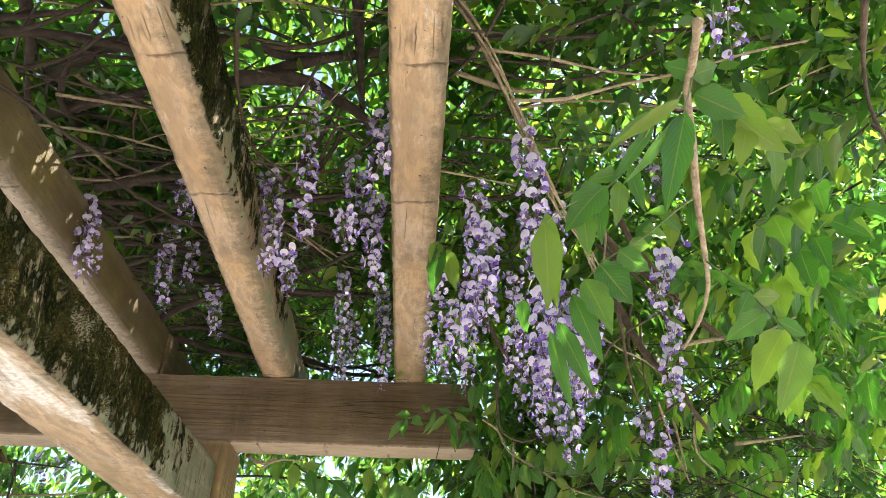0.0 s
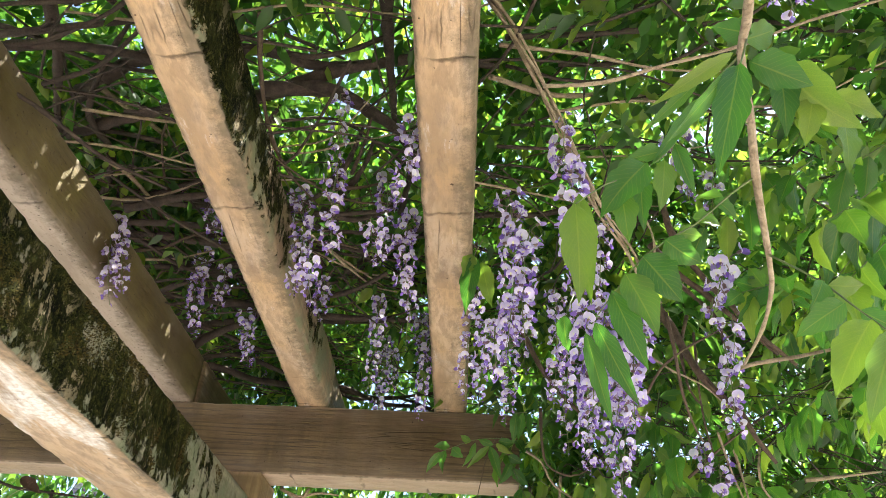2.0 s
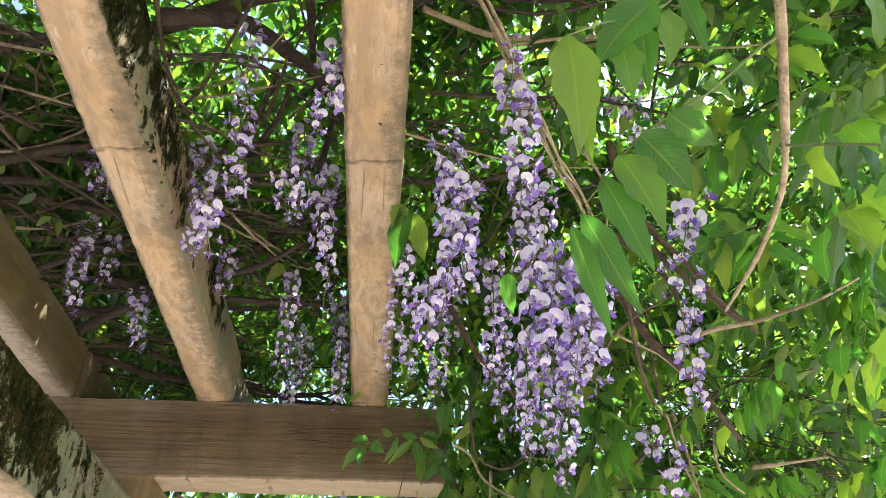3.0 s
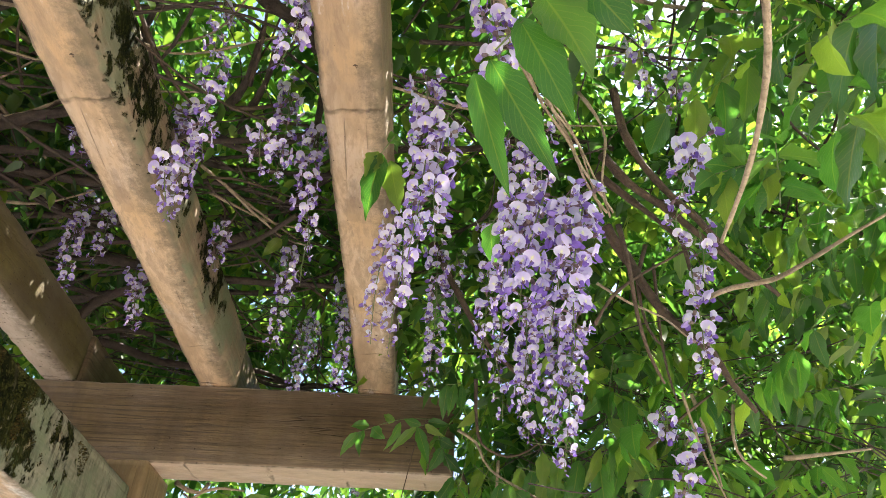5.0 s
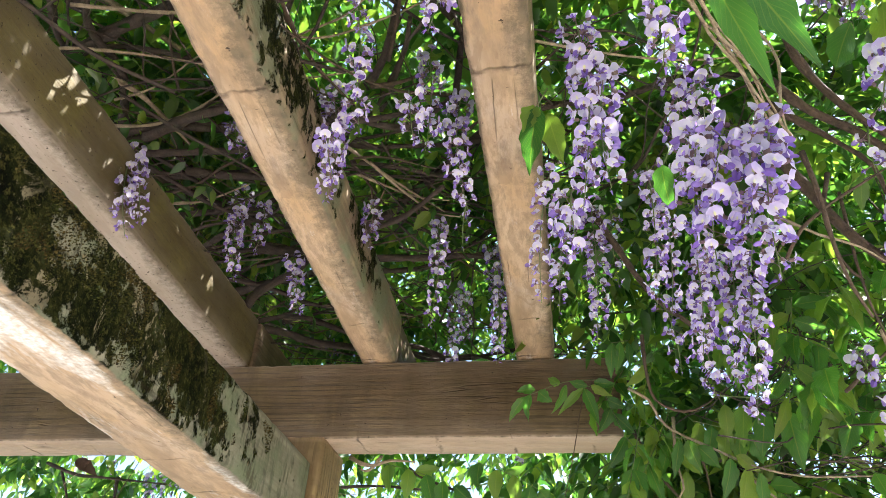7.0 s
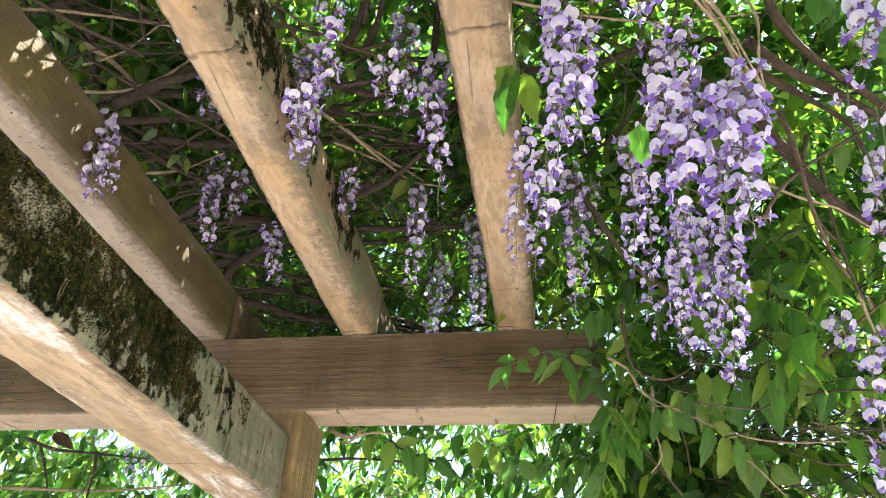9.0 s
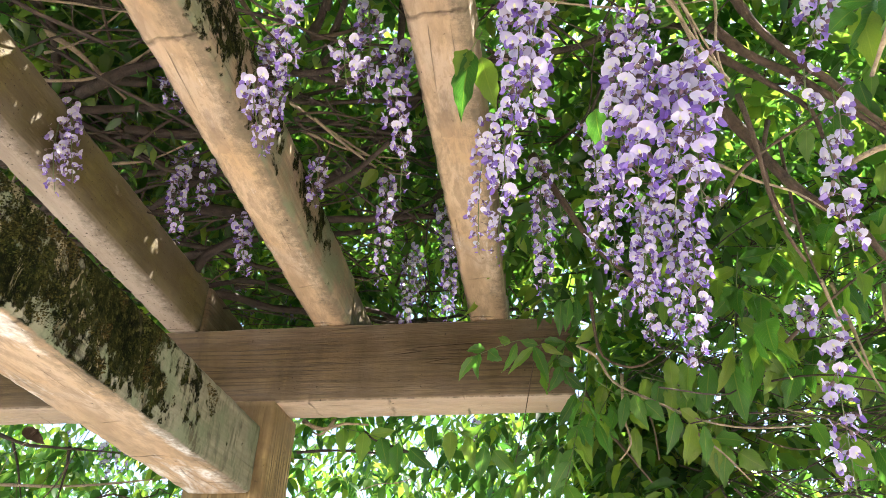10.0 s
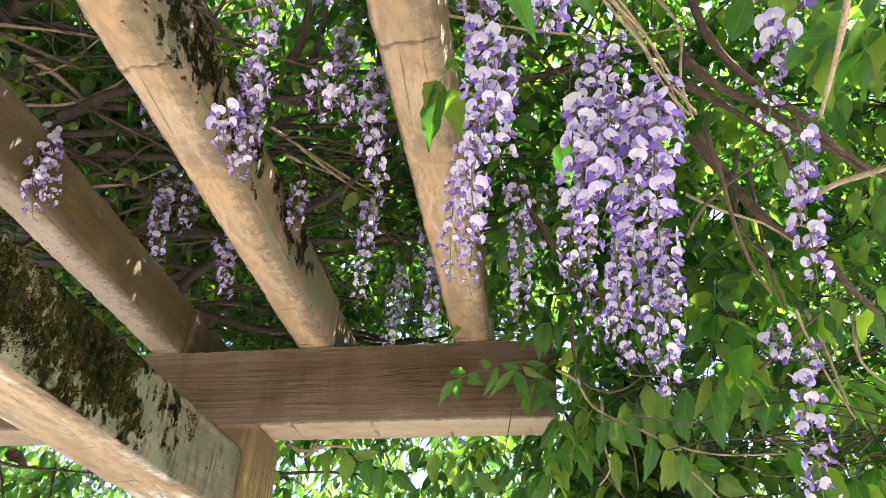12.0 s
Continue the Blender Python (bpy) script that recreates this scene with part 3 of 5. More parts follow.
vine([(0.513, -1.44, 2.209), (0.583, -1.45, 2.206), (0.654, -1.47, 2.216), (0.719, -1.5, 2.21), (0.784, -1.55, 2.197), (0.831, -1.6, 2.168)], 0.0029, PALE)
vine([(0.577, -1.1, 2.63), (0.668, -1.1, 2.632), (0.785, -1.1, 2.657), (0.879, -1.1, 2.676)], 0.0053, BARK)
vine([(0.569, -0.9, 2.616), (0.7, -0.9, 2.606), (0.789, -0.9, 2.622), (0.9, -0.9, 2.592)], 0.0033, BARK)
vine([(0.915, -1.6, 2.241), (0.965, -1.5, 2.244), (0.952, -1.5, 2.165), (0.958, -1.5, 2.107)], 0.0046, LIMB)
vine([(0.649, -1.0, 2.908), (0.763, -1.0, 2.849), (0.851, -1.0, 2.832), (0.951, -1.0, 2.809)], 0.006, BARK)
vine([(0.609, -1.0, 2.877), (0.65, -1.0, 2.788), (0.689, -1.0, 2.704), (0.709, -1.0, 2.639)], 0.0056, LIMB)
vine([(0.761, -0.94, 2.19), (0.77, -0.93, 2.142), (0.775, -0.92, 2.106), (0.783, -0.9, 2.065), (0.798, -0.88, 2.021), (0.818, -0.86, 1.993)], 0.0041, LIMB)
vine([(0.777, -0.95, 2.455), (0.791, -0.93, 2.381), (0.817, -0.92, 2.321), (0.853, -0.91, 2.273), (0.886, -0.91, 2.229), (0.91, -0.9, 2.201), (0.949, -0.88, 2.173), (0.999, -0.86, 2.139)], 0.0078, LIMB)
vine([(0.761, -0.9, 2.361), (0.795, -0.9, 2.306), (0.839, -0.9, 2.264), (0.88, -0.9, 2.219), (0.926, -0.88, 2.189), (0.971, -0.86, 2.159)], 0.0076, LIMB)
vine([(0.761, -0.86, 2.357), (0.808, -0.86, 2.306), (0.846, -0.86, 2.265), (0.875, -0.86, 2.226), (0.879, -0.86, 2.177)], 0.0064, LIMB)
vine([(0.78, -0.8, 2.299), (0.812, -0.8, 2.227), (0.838, -0.82, 2.141), (0.868, -0.83, 2.091), (0.897, -0.84, 2.052), (0.913, -0.84, 2.011), (0.939, -0.84, 1.968)], 0.0094, LIMB)
vine([(0.73, -0.88, 2.066), (0.757, -0.88, 2.112), (0.801, -0.88, 2.151), (0.837, -0.89, 2.17), (0.869, -0.9, 2.186)], 0.0032, LIMB)
vine([(0.745, -0.85, 2.154), (0.787, -0.85, 2.123), (0.832, -0.85, 2.101), (0.865, -0.85, 2.067)], 0.0024, PALE)
vine([(0.847, -0.8, 2.229), (0.845, -0.8, 2.179), (0.842, -0.8, 2.104), (0.844, -0.8, 2.043), (0.851, -0.8, 1.997)], 0.003, LIMB)
vine([(0.928, -0.6, 2.113), (0.945, -0.57, 2.084), (0.961, -0.55, 2.045), (0.974, -0.55, 1.999), (0.99, -0.55, 1.952)], 0.003, PALE)
vine([(0.872, -0.55, 2.034), (0.929, -0.55, 2.085), (1.001, -0.55, 2.142), (1.061, -0.55, 2.18)], 0.0032, LIMB)
vine([(0.968, -0.7, 2.046), (0.958, -0.7, 1.991), (0.967, -0.7, 1.959), (0.994, -0.7, 1.934)], 0.0032, PALE)
vine([(0.71, -1.0, 2.388), (0.73, -1.0, 2.345), (0.741, -1.0, 2.295), (0.73, -1.0, 2.216), (0.744, -0.96, 2.211)], 0.0029, PALE)
vine([(0.496, -0.5, 2.478), (0.542, -0.5, 2.378), (0.58, -0.5, 2.298), (0.617, -0.5, 2.236), (0.654, -0.5, 2.199), (0.689, -0.5, 2.164)], 0.009, LIMB)
vine([(0.598, -0.3, 2.276), (0.599, -0.3, 2.2), (0.611, -0.3, 2.134), (0.662, -0.3, 2.109), (0.706, -0.3, 2.125), (0.747, -0.3, 2.158)], 0.0042, LIMB)
vine([(0.564, -0.25, 2.182), (0.602, -0.25, 2.156), (0.631, -0.25, 2.101), (0.707, -0.3, 2.035), (0.765, -0.35, 1.985), (0.827, -0.4, 1.952), (0.911, -0.45, 1.936), (0.937, -0.5, 1.921)], 0.003, PALE)
vine([(0.496, -0.1, 2.273), (0.468, -0.04, 2.231), (0.453, -0.02, 2.164), (0.438, 0.0, 2.099), (0.419, 0.02, 2.029)], 0.0018, LIMB)
vine([(0.652, -0.2, 2.139), (0.648, -0.2, 2.05), (0.656, -0.2, 1.994), (0.632, -0.2, 1.962)], 0.0036, PALE)
vine([(0.686, -0.2, 2.09), (0.702, -0.2, 2.027), (0.705, -0.2, 1.961)], 0.0029, LIMB)
vine([(0.76, -0.3, 1.982), (0.803, -0.3, 1.941), (0.842, -0.3, 1.892)], 0.0027, PALE)
vine([(0.577, -0.1, 2.15), (0.608, -0.1, 2.074), (0.66, -0.1, 2.002), (0.699, -0.1, 1.946)], 0.0046, LIMB)
vine([(0.839, -0.8, 2.265), (0.819, -0.8, 2.192), (0.825, -0.8, 2.112), (0.845, -0.8, 2.081)], 0.0041, LIMB)
vine([(0.972, -0.52, 2.152), (0.989, -0.5, 2.111), (0.997, -0.5, 2.051), (1.004, -0.5, 1.994)], 0.0041, PALE)
vine([(1.167, -0.4, 2.09), (1.235, -0.4, 2.1), (1.337, -0.4, 2.117)], 0.0054, PALE)
bundle([(0.4, -1.3, 2.66), (0.5, -1.25, 2.5), (0.623, -1.12, 2.287), (0.653, -1.07, 2.281), (0.687, -1.03, 2.263), (0.714, -0.99, 2.233), (0.735, -0.96, 2.217), (0.748, -0.945, 2.203)], 4, 0.0042, 0.0065)

# stems under the crossbeam
vine([(-1.367, 0.5, 2.131), (-1.184, 0.5, 2.124), (-1.026, 0.5, 2.119), (-0.855, 0.5, 2.125), (-0.663, 0.5, 2.142)], 0.0063, PALE)
vine([(-1.232, 0.5, 2.263), (-1.188, 0.5, 2.189), (-1.137, 0.5, 2.082)], 0.0051, BARK)
vine([(-0.989, 0.45, 2.227), (-0.979, 0.45, 2.156), (-0.979, 0.45, 2.07)], 0.006, BARK)
vine([(-1.217, 0.4, 2.257), (-1.105, 0.4, 2.22), (-1.015, 0.4, 2.21), (-0.814, 0.45, 2.204)], 0.0061, BARK)
vine([(-0.131, 0.14, 2.179), (-0.095, 0.13, 2.157), (-0.058, 0.13, 2.154), (-0.025, 0.14, 2.169), (0.04, 0.15, 2.169)], 0.0063, PALE)
vine([(-0.048, 0.14, 2.181), (-0.061, 0.13, 2.152), (-0.083, 0.13, 2.138), (-0.105, 0.14, 2.152)], 0.0054, PALE)
vine([(-0.232, 0.4, 2.181), (-0.114, 0.4, 2.185), (0.019, 0.4, 2.175), (0.149, 0.4, 2.179)], 0.0051, BARK)
vine([(-0.011, 0.3, 2.203), (0.039, 0.3, 2.171), (0.111, 0.3, 2.147), (0.198, 0.3, 2.094)], 0.0048, BARK)

# ---------------------------------------------------------------- flowers
def petal(cols, rows, shape):
    """Grid of a petal from shape(u, v), u across -1..1, v along 0..1."""
    verts = [shape(-1 + 2 * i / cols, j / rows) for j in range(rows + 1) for i in range(cols + 1)]
    faces = [(j * (cols + 1) + i, j * (cols + 1) + i + 1, (j + 1) * (cols + 1) + i + 1, (j + 1) * (cols + 1) + i) for j in range(rows) for i in range(cols)]
    return verts, faces


def join(pieces):
    verts, faces, slots = [], [], []
    for (v, f), slot in pieces:
        o = len(verts)
        verts += [tuple(p) for p in v]
        faces += [tuple(i + o for i in q) for q in f]
        slots += [slot] * len(f)
    return verts, faces, slots


def floret_mesh(open_, seed):
    """One pea flower at the end of its stalk: a round pale banner bent back, violet wings below it, a dull calyx. Stalk along +Y."""
    rng = random.Random(seed)
    R = 0.0088 * rng.uniform(0.92, 1.08)
    bend = rng.uniform(0.2, 0.7) if open_ else 1.6
    base = Vector((0, 0.0138, 0.002))

    def banner(u, v):
        wide = math.sin(math.pi * min(0.96, 0.12 + 0.84 * v)) ** 0.5
        x = u * R * wide * (1.13 if open_ else 0.55)
        z = v * R * 1.6 - 0.0015
        y = 0.0035 * (1 - v) + (0.0036 - bend * 0.0042) * u * u - 0.004 * v * v * bend + 0.0024 * max(0.0, v - 0.7) * 3 + 0.0012 * math.sin(u * 5 + seed) + (0.0 if open_ else 0.006 * v)
        lean = rng_lean
        return base + Vector((x, y * math.cos(lean) + z * math.sin(lean), z * math.cos(lean) - y * math.sin(lean)))

    rng_lean = rng.uniform(-0.1, 0.5)
    pieces = [(petal(4, 4, banner), 0)]
    for s in (-1, 1):

        def wing(u, v, s=s):
            wide = math.sin(math.pi * min(0.95, 0.18 + 0.74 * v)) ** 0.6
            return base + Vector((s * (0.0012 + 0.0021 * math.sin(2.6 * v)) + u * 0.001 * s, 0.003 + 0.0088 * v - 0.001 * u * u, -0.0008 - 0.0052 * v + u * 0.0038 * wide))

        pieces.append((petal(3, 4, wing), 1))
    mark = [base + Vector((x * R * 0.2, 0.0044, R * (0.46 + 0.34 * z))) for x, z in ((-1, 0), (0, -1), (1, 0), (0, 1))]
    if open_:
        pieces.append(((mark, [(0, 1, 2, 3)]), 2))
    pieces.append((tube([Vector((0, 0, 0)), Vector((0, 0.006, 0.0018)), base + Vector((0, -0.002, 0))], 0.0006, 3), 3))
    pieces.append((tube([base + Vector((0, -0.003, 0)), base + Vector((0, 0.0, 0)), base + Vector((0, 0.0035, 0))], 0.0024, 5), 3))
    v, f, s = join(pieces)
    me = bpy.data.meshes.new("floret")
    me.from_pydata(v, [], f)
    for m in (BANNER, WING, EYE_SPOT, CALYX):
        me.materials.append(m)
    me.polygons.foreach_set("material_index", s)
    me.polygons.foreach_set("use_smooth", [True] * len(f))
    return me


def bud_mesh():
    v, f = tube([Vector((0, 0.006, 0)), Vector((0, 0.009, 0)), Vector((0, 0.012, -0.0005)), Vector((0, 0.0155, -0.0015))], 0.0024, 5, 0, 0.75)
    c = tube([Vector((0, 0, 0)), Vector((0, 0.007, 0))], 0.0006, 3)
    v, f, s = join([((v, f), 0), (c, 1)])
    me = bpy.data.meshes.new("bud")
    me.from_pydata(v, [], f)
    me.materials.append(WING)
    me.materials.append(CALYX)
    me.polygons.foreach_set("material_index", s)
    return me


FLORETS = [floret_mesh(True, i) for i in range(6)]
CLOSED = [floret_mesh(False, 20 + i) for i in range(2)]
BUD = bud_mesh()
flower_rng = random.Random(7)


def raceme(top, tip, density=1.0, width=1.0):
    """A hanging flower cluster: a stalk with pea flowers all round, open above, in bud at the tip."""
    rng = flower_rng
    a, b = Vector(top), Vector(tip)
    length = (b - a).length
    sway = Vector((rng.uniform(-1, 1), rng.uniform(-1, 1), 0)) * 0.05 * length
    path = [a.lerp(b, t) + sway * math.sin(math.pi * t) for t in (i / 12 for i in range(13))]
    thing = new("wisteria_raceme")
    thing.location = a
    size = "long, dense" if length > 0.26 and density > 0.85 else ("short" if length < 0.17 else ("loose" if density < 0.85 else "full"))
    tagged(thing, size + " hanging raceme of pale lilac and violet wisteria flowers", "flower cluster", "wisteria racemes")
    v, f = tube([p - a for p in path], 0.0013, 5, 0, 0.6)
    mesh_object("stalk", v, f, [STALK], thing)
    n = int(length / 0.0048 * density)
    for i in range(n):
        t = (i + rng.random() * 0.8) / n
        if rng.random() < 0.08:
            continue
        ang = i * 2.39996 + rng.uniform(-0.5, 0.5)
        p = a.lerp(b, t) + sway * math.sin(math.pi * t) - a
        bud = t > 0.93
        me = BUD if bud else (rng.choice(CLOSED) if rng.random() < 0.10 + 0.3 * max(0, t - 0.75) else rng.choice(FLORETS))
        size = (1.1 - 0.40 * t * t) * rng.uniform(0.78, 1.08) * width
        out = (1.0 - 0.45 * t * t) * width
        o = bpy.data.objects.new("bud" if bud else "floret", me)
        scene.collection.objects.link(o)
        o.parent = thing
        tilt = rng.uniform(-60, 25)
        # the stalk lifts the flower clear of the axis
        reach = Vector((math.sin(ang), math.cos(ang), 0)) * rng.uniform(0.0, 0.006) * out
        o.matrix_local = Matrix.Translation(p + reach) @ Euler((radians(tilt), radians(rng.uniform(-48, 48)), -ang + rng.uniform(-0.4, 0.4))).to_matrix().to_4x4() @ Matrix.Scale(size, 4)
    return thing


raceme((-0.409, -0.69, 2.489), (-0.358, -0.69, 2.31), 0.95, 0.9)
raceme((-0.423, -0.665, 2.566), (-0.351, -0.665, 2.35), 1, 0.9)
raceme((-0.311, -0.391, 2.655), (-0.284, -0.391, 2.396), 1.1, 1)
raceme((-0.241, -0.42, 2.6), (-0.235, -0.42, 2.441), 0.7, 0.85)
raceme((-0.209, -0.271, 2.542), (-0.17, -0.271, 2.374), 1.1, 1)
raceme((-0.191, -0.72, 2.581), (-0.148, -0.72, 2.464), 1, 0.9)
raceme((0.152, -1.02, 2.623), (0.175, -1.02, 2.402), 0.75, 0.9)
raceme((0.158, -0.97, 2.454), (0.181, -0.97, 2.253), 0.9, 0.95)
raceme((0.028, -0.75, 2.592), (0.052, -0.75, 2.313), 1.15, 1.05)
raceme((0.047, -0.474, 2.533), (0.046, -0.474, 2.414), 1, 0.95)
raceme((0.142, -0.99, 2.252), (0.162, -0.99, 2.154), 0.8, 0.9)
raceme((0.306, -1.11, 2.486), (0.303, -1.11, 2.283), 1, 0.95)
raceme((0.224, -0.9, 2.409), (0.24, -0.9, 2.299), 0.8, 0.9)
raceme((0.233, -0.824, 2.579), (0.241, -0.824, 2.346), 0.95, 0.95)
raceme((0.284, -0.77, 2.52), (0.308, -0.77, 2.252), 1.05, 1)
raceme((0.303, -0.77, 2.273), (0.302, -0.77, 2.18), 0.3, 0.6)
raceme((0.175, -0.393, 2.532), (0.174, -0.393, 2.26), 0.9, 0.9)
raceme((0.148, 0.026, 2.631), (0.138, 0.026, 2.324), 1, 0.9)
raceme((0.181, -0.02, 2.564), (0.181, -0.02, 2.413), 0.7, 0.85)
raceme((0.266, -0.199, 2.604), (0.288, -0.199, 2.269), 1.05, 0.95)
raceme((0.523, -1.05, 2.28), (0.515, -1.05, 2.062), 0.9, 1.05)
raceme((0.488, -1.04, 2.364), (0.483, -1.04, 2.04), 1.0, 1.05)
raceme((0.47, -0.93, 2.158), (0.48, -0.93, 2.054), 1, 1)
raceme((0.443, -0.76, 2.358), (0.42, -0.76, 2.089), 0.85, 0.85)
raceme((0.462, -0.74, 2.284), (0.445, -0.74, 2.084), 0.85, 0.8)
raceme((0.506, -0.534, 2.447), (0.502, -0.534, 2.137), 1, 0.95)
raceme((0.546, -0.5, 2.457), (0.549, -0.5, 2.275), 0.6, 0.85)
raceme((0.616, -1.05, 2.143), (0.594, -1.05, 1.993), 1, 1.1)
raceme((0.64, -1.07, 2.12), (0.608, -1.07, 1.943), 1.15, 1.1)
raceme((0.665, -1.06, 2.136), (0.64, -1.06, 1.938), 1.1, 1.1)
raceme((0.691, -1.064, 2.13), (0.666, -1.064, 1.924), 1.05, 1.12)
raceme((0.629, -0.88, 2.424), (0.616, -0.88, 2.197), 0.9, 1)
raceme((0.672, -0.86, 2.448), (0.66, -0.86, 2.231), 0.8, 0.95)
raceme((0.598, -0.72, 2.372), (0.587, -0.72, 2.1), 0.95, 0.9)
raceme((0.625, -0.66, 2.335), (0.611, -0.66, 2.095), 0.8, 0.85)
raceme((0.615, -0.545, 2.217), (0.633, -0.545, 2.068), 0.5, 0.85)
raceme((0.696, -0.588, 2.3), (0.672, -0.588, 2.015), 1.1, 1)
raceme((0.734, -0.6, 2.277), (0.703, -0.6, 2.02), 1.05, 1)
raceme((0.751, -0.616, 2.242), (0.72, -0.616, 1.957), 1.1, 1)
raceme((0.666, -0.65, 2.224), (0.65, -0.65, 2.033), 0.7, 0.9)
raceme((0.568, -1.17, 2.373), (0.569, -1.17, 2.119), 1, 1.1)
raceme((0.569, -1.2, 2.402), (0.563, -1.2, 2.297), 0.5, 0.7)
raceme((0.875, -0.875, 2.169), (0.867, -0.875, 1.995), 0.85, 1.08)
raceme((0.842, -0.95, 2.215), (0.834, -0.95, 2.14), 0.5, 0.8)
raceme((0.875, -0.93, 2.197), (0.866, -0.93, 2.112), 0.7, 0.9)
raceme((0.827, -1.09, 2.211), (0.792, -1.09, 2.107), 0.95, 1.1)
raceme((0.812, -1.0, 2.559), (0.812, -1.0, 2.381), 0.7, 0.95)
raceme((0.886, -0.95, 2.516), (0.869, -0.95, 2.398), 0.6, 0.9)
raceme((0.831, -0.9, 2.633), (0.816, -0.9, 2.556), 0.7, 0.9)
raceme((0.911, -0.56, 2.103), (0.908, -0.56, 2.049), 0.8, 0.9)
raceme((0.926, -0.586, 2.054), (0.902, -0.586, 1.757), 0.7, 1.05)
raceme((0.884, -0.6, 2.082), (0.895, -0.6, 2.037), 0.6, 0.9)
raceme((0.741, -1.62, 2.207), (0.73, -1.62, 2.118), 0.55, 0.85)
raceme((0.71, -1.64, 2.172), (0.702, -1.64, 2.111), 0.5, 0.85)
raceme((-0.553, 0.5, 2.796), (-0.466, 0.5, 2.649), 0.8, 0.9)
raceme((-0.409, 0.5, 2.801), (-0.347, 0.5, 2.656), 0.8, 0.9)
raceme((-0.725, 0.6, 2.293), (-0.663, 0.6, 2.173), 0.6, 0.9)
raceme((-0.931, 0.6, 2.276), (-0.881, 0.6, 2.182), 0.5, 0.9)
raceme((-1.196, 0.7, 2.372), (-1.187, 0.7, 2.31), 0.6, 0.9)
raceme((0.279, 0.5, 2.304), (0.273, 0.5, 2.187), 0.4, 0.8)
raceme((-1.044, 0.7, 2.327), (-0.996, 0.7, 2.182), 0.6, 0.9)
raceme((-0.939, 0.7, 2.331), (-0.91, 0.7, 2.268), 0.6, 0.9)

# ---------------------------------------------------------------- leaves that hang near
def leaflet_mesh(seed):
    rng = random.Random(seed)
    cols, rows = 4, 14
    curl, fold, twist = rng.uniform(0.06, 0.42), rng.uniform(0.10, 0.5), rng.uniform(-0.5, 0.5)
    verts, uvs = [], []
    for j in range(rows + 1):
        t = j / rows
        wide = 0.235 * max(0.0, math.sin(math.pi * t**0.84)) ** 0.88 * (1 - 0.42 * t * t) + 0.002
        wide *= 1 + 0.07 * math.sin(t * 23 + seed) + 0.04 * math.sin(t * 51 + 2 * seed)
        for i in range(cols + 1):
            u = -1 + 2 * i / cols
            x, z = u * wide, abs(u) * wide * fold - curl * t * t + 0.03 * math.sin(t * 14 + u * 2.5 + seed) * abs(u)
            a = twist * t
            verts.append((x * math.cos(a) - z * math.sin(a), t, z * math.cos(a) + x * math.sin(a)))
            uvs.append((0.5 + u / 2, t))
    faces = [(j * (cols + 1) + i, j * (cols + 1) + i + 1, (j + 1) * (cols + 1) + i + 1, (j + 1) * (cols + 1) + i) for j in range(rows) for i in range(cols)]
    me = bpy.data.meshes.new("leaflet")
    me.from_pydata(verts, [], faces)
    layer = me.uv_layers.new(name="UVMap")
    layer.data.foreach_set("uv", [c for poly in me.polygons for i in poly.vertices for c in uvs[i]])
    me.polygons.foreach_set("use_smooth", [True] * len(faces))
    me.materials.append(LEAF)
    return me


LEAFLETS = [leaflet_mesh(i) for i in range(10)]
leaf_rng = random.Random(11)


def frame_of(d, n):
    """Matrix whose +Y is d and whose +Z is as near to n as can be."""
    d = d.normalized()
    x = d.cross(n).normalized()
    z = x.cross(d)
    return Matrix((x, d, z)).transposed().to_4x4()


def compound_leaf(base, tip, pairs=5, size=0.065, sag=0.12, hang=0.5, up=(0, 0, 1)):
    """A feathered leaf: a thin midrib with opposite leaflets and one at the end."""
    rng = leaf_rng
    a, b, up = Vector(base), Vector(tip), Vector(up)
    thing = new("wisteria_leaf")
    thing.location = a
    tagged(thing, "drooping yellow-green feathered wisteria leaf with pointed leaflets" if hang > 1.2 else "spreading green feathered wisteria leaf with pointed leaflets", "leaf", "wisteria leaves")
    length = (b - a).length
    along = [(b - a) * t - Vector((0, 0, 1)) * sag * length * (t * t - t) * -1 for t in (i / 10 for i in range(11))]
    v, f = tube(along, 0.0011, 5, 0, 0.5)
    mesh_object("midrib", v, f, [STALK], thing)
    side = (b - a).cross(up).normalized()
    for i in range(pairs + 1):
        t = 0.22 + 0.78 * i / pairs
        p = along[min(10, int(round(t * 10)))]
        for s in (-1, 1) if i < pairs else (0,):
            d = (b - a).normalized() * (0.45 if s else 1.0) + side * s * 0.9 + Vector((rng.uniform(-0.2, 0.2), rng.uniform(-0.2, 0.2), rng.uniform(-0.2, 0.1) - hang))
            n = (up + Vector((rng.uniform(-0.4, 0.4), rng.uniform(-0.4, 0.4), 0))).normalized()
            o = bpy.data.objects.new("leaflet", rng.choice(LEAFLETS))
            scene.collection.objects.link(o)
            o.parent = thing
            o.matrix_local = Matrix.Translation(p + d.normalized() * 0.003) @ frame_of(d, n) @ Matrix.Scale(size * rng.uniform(0.8, 1.12), 4)
    return thing


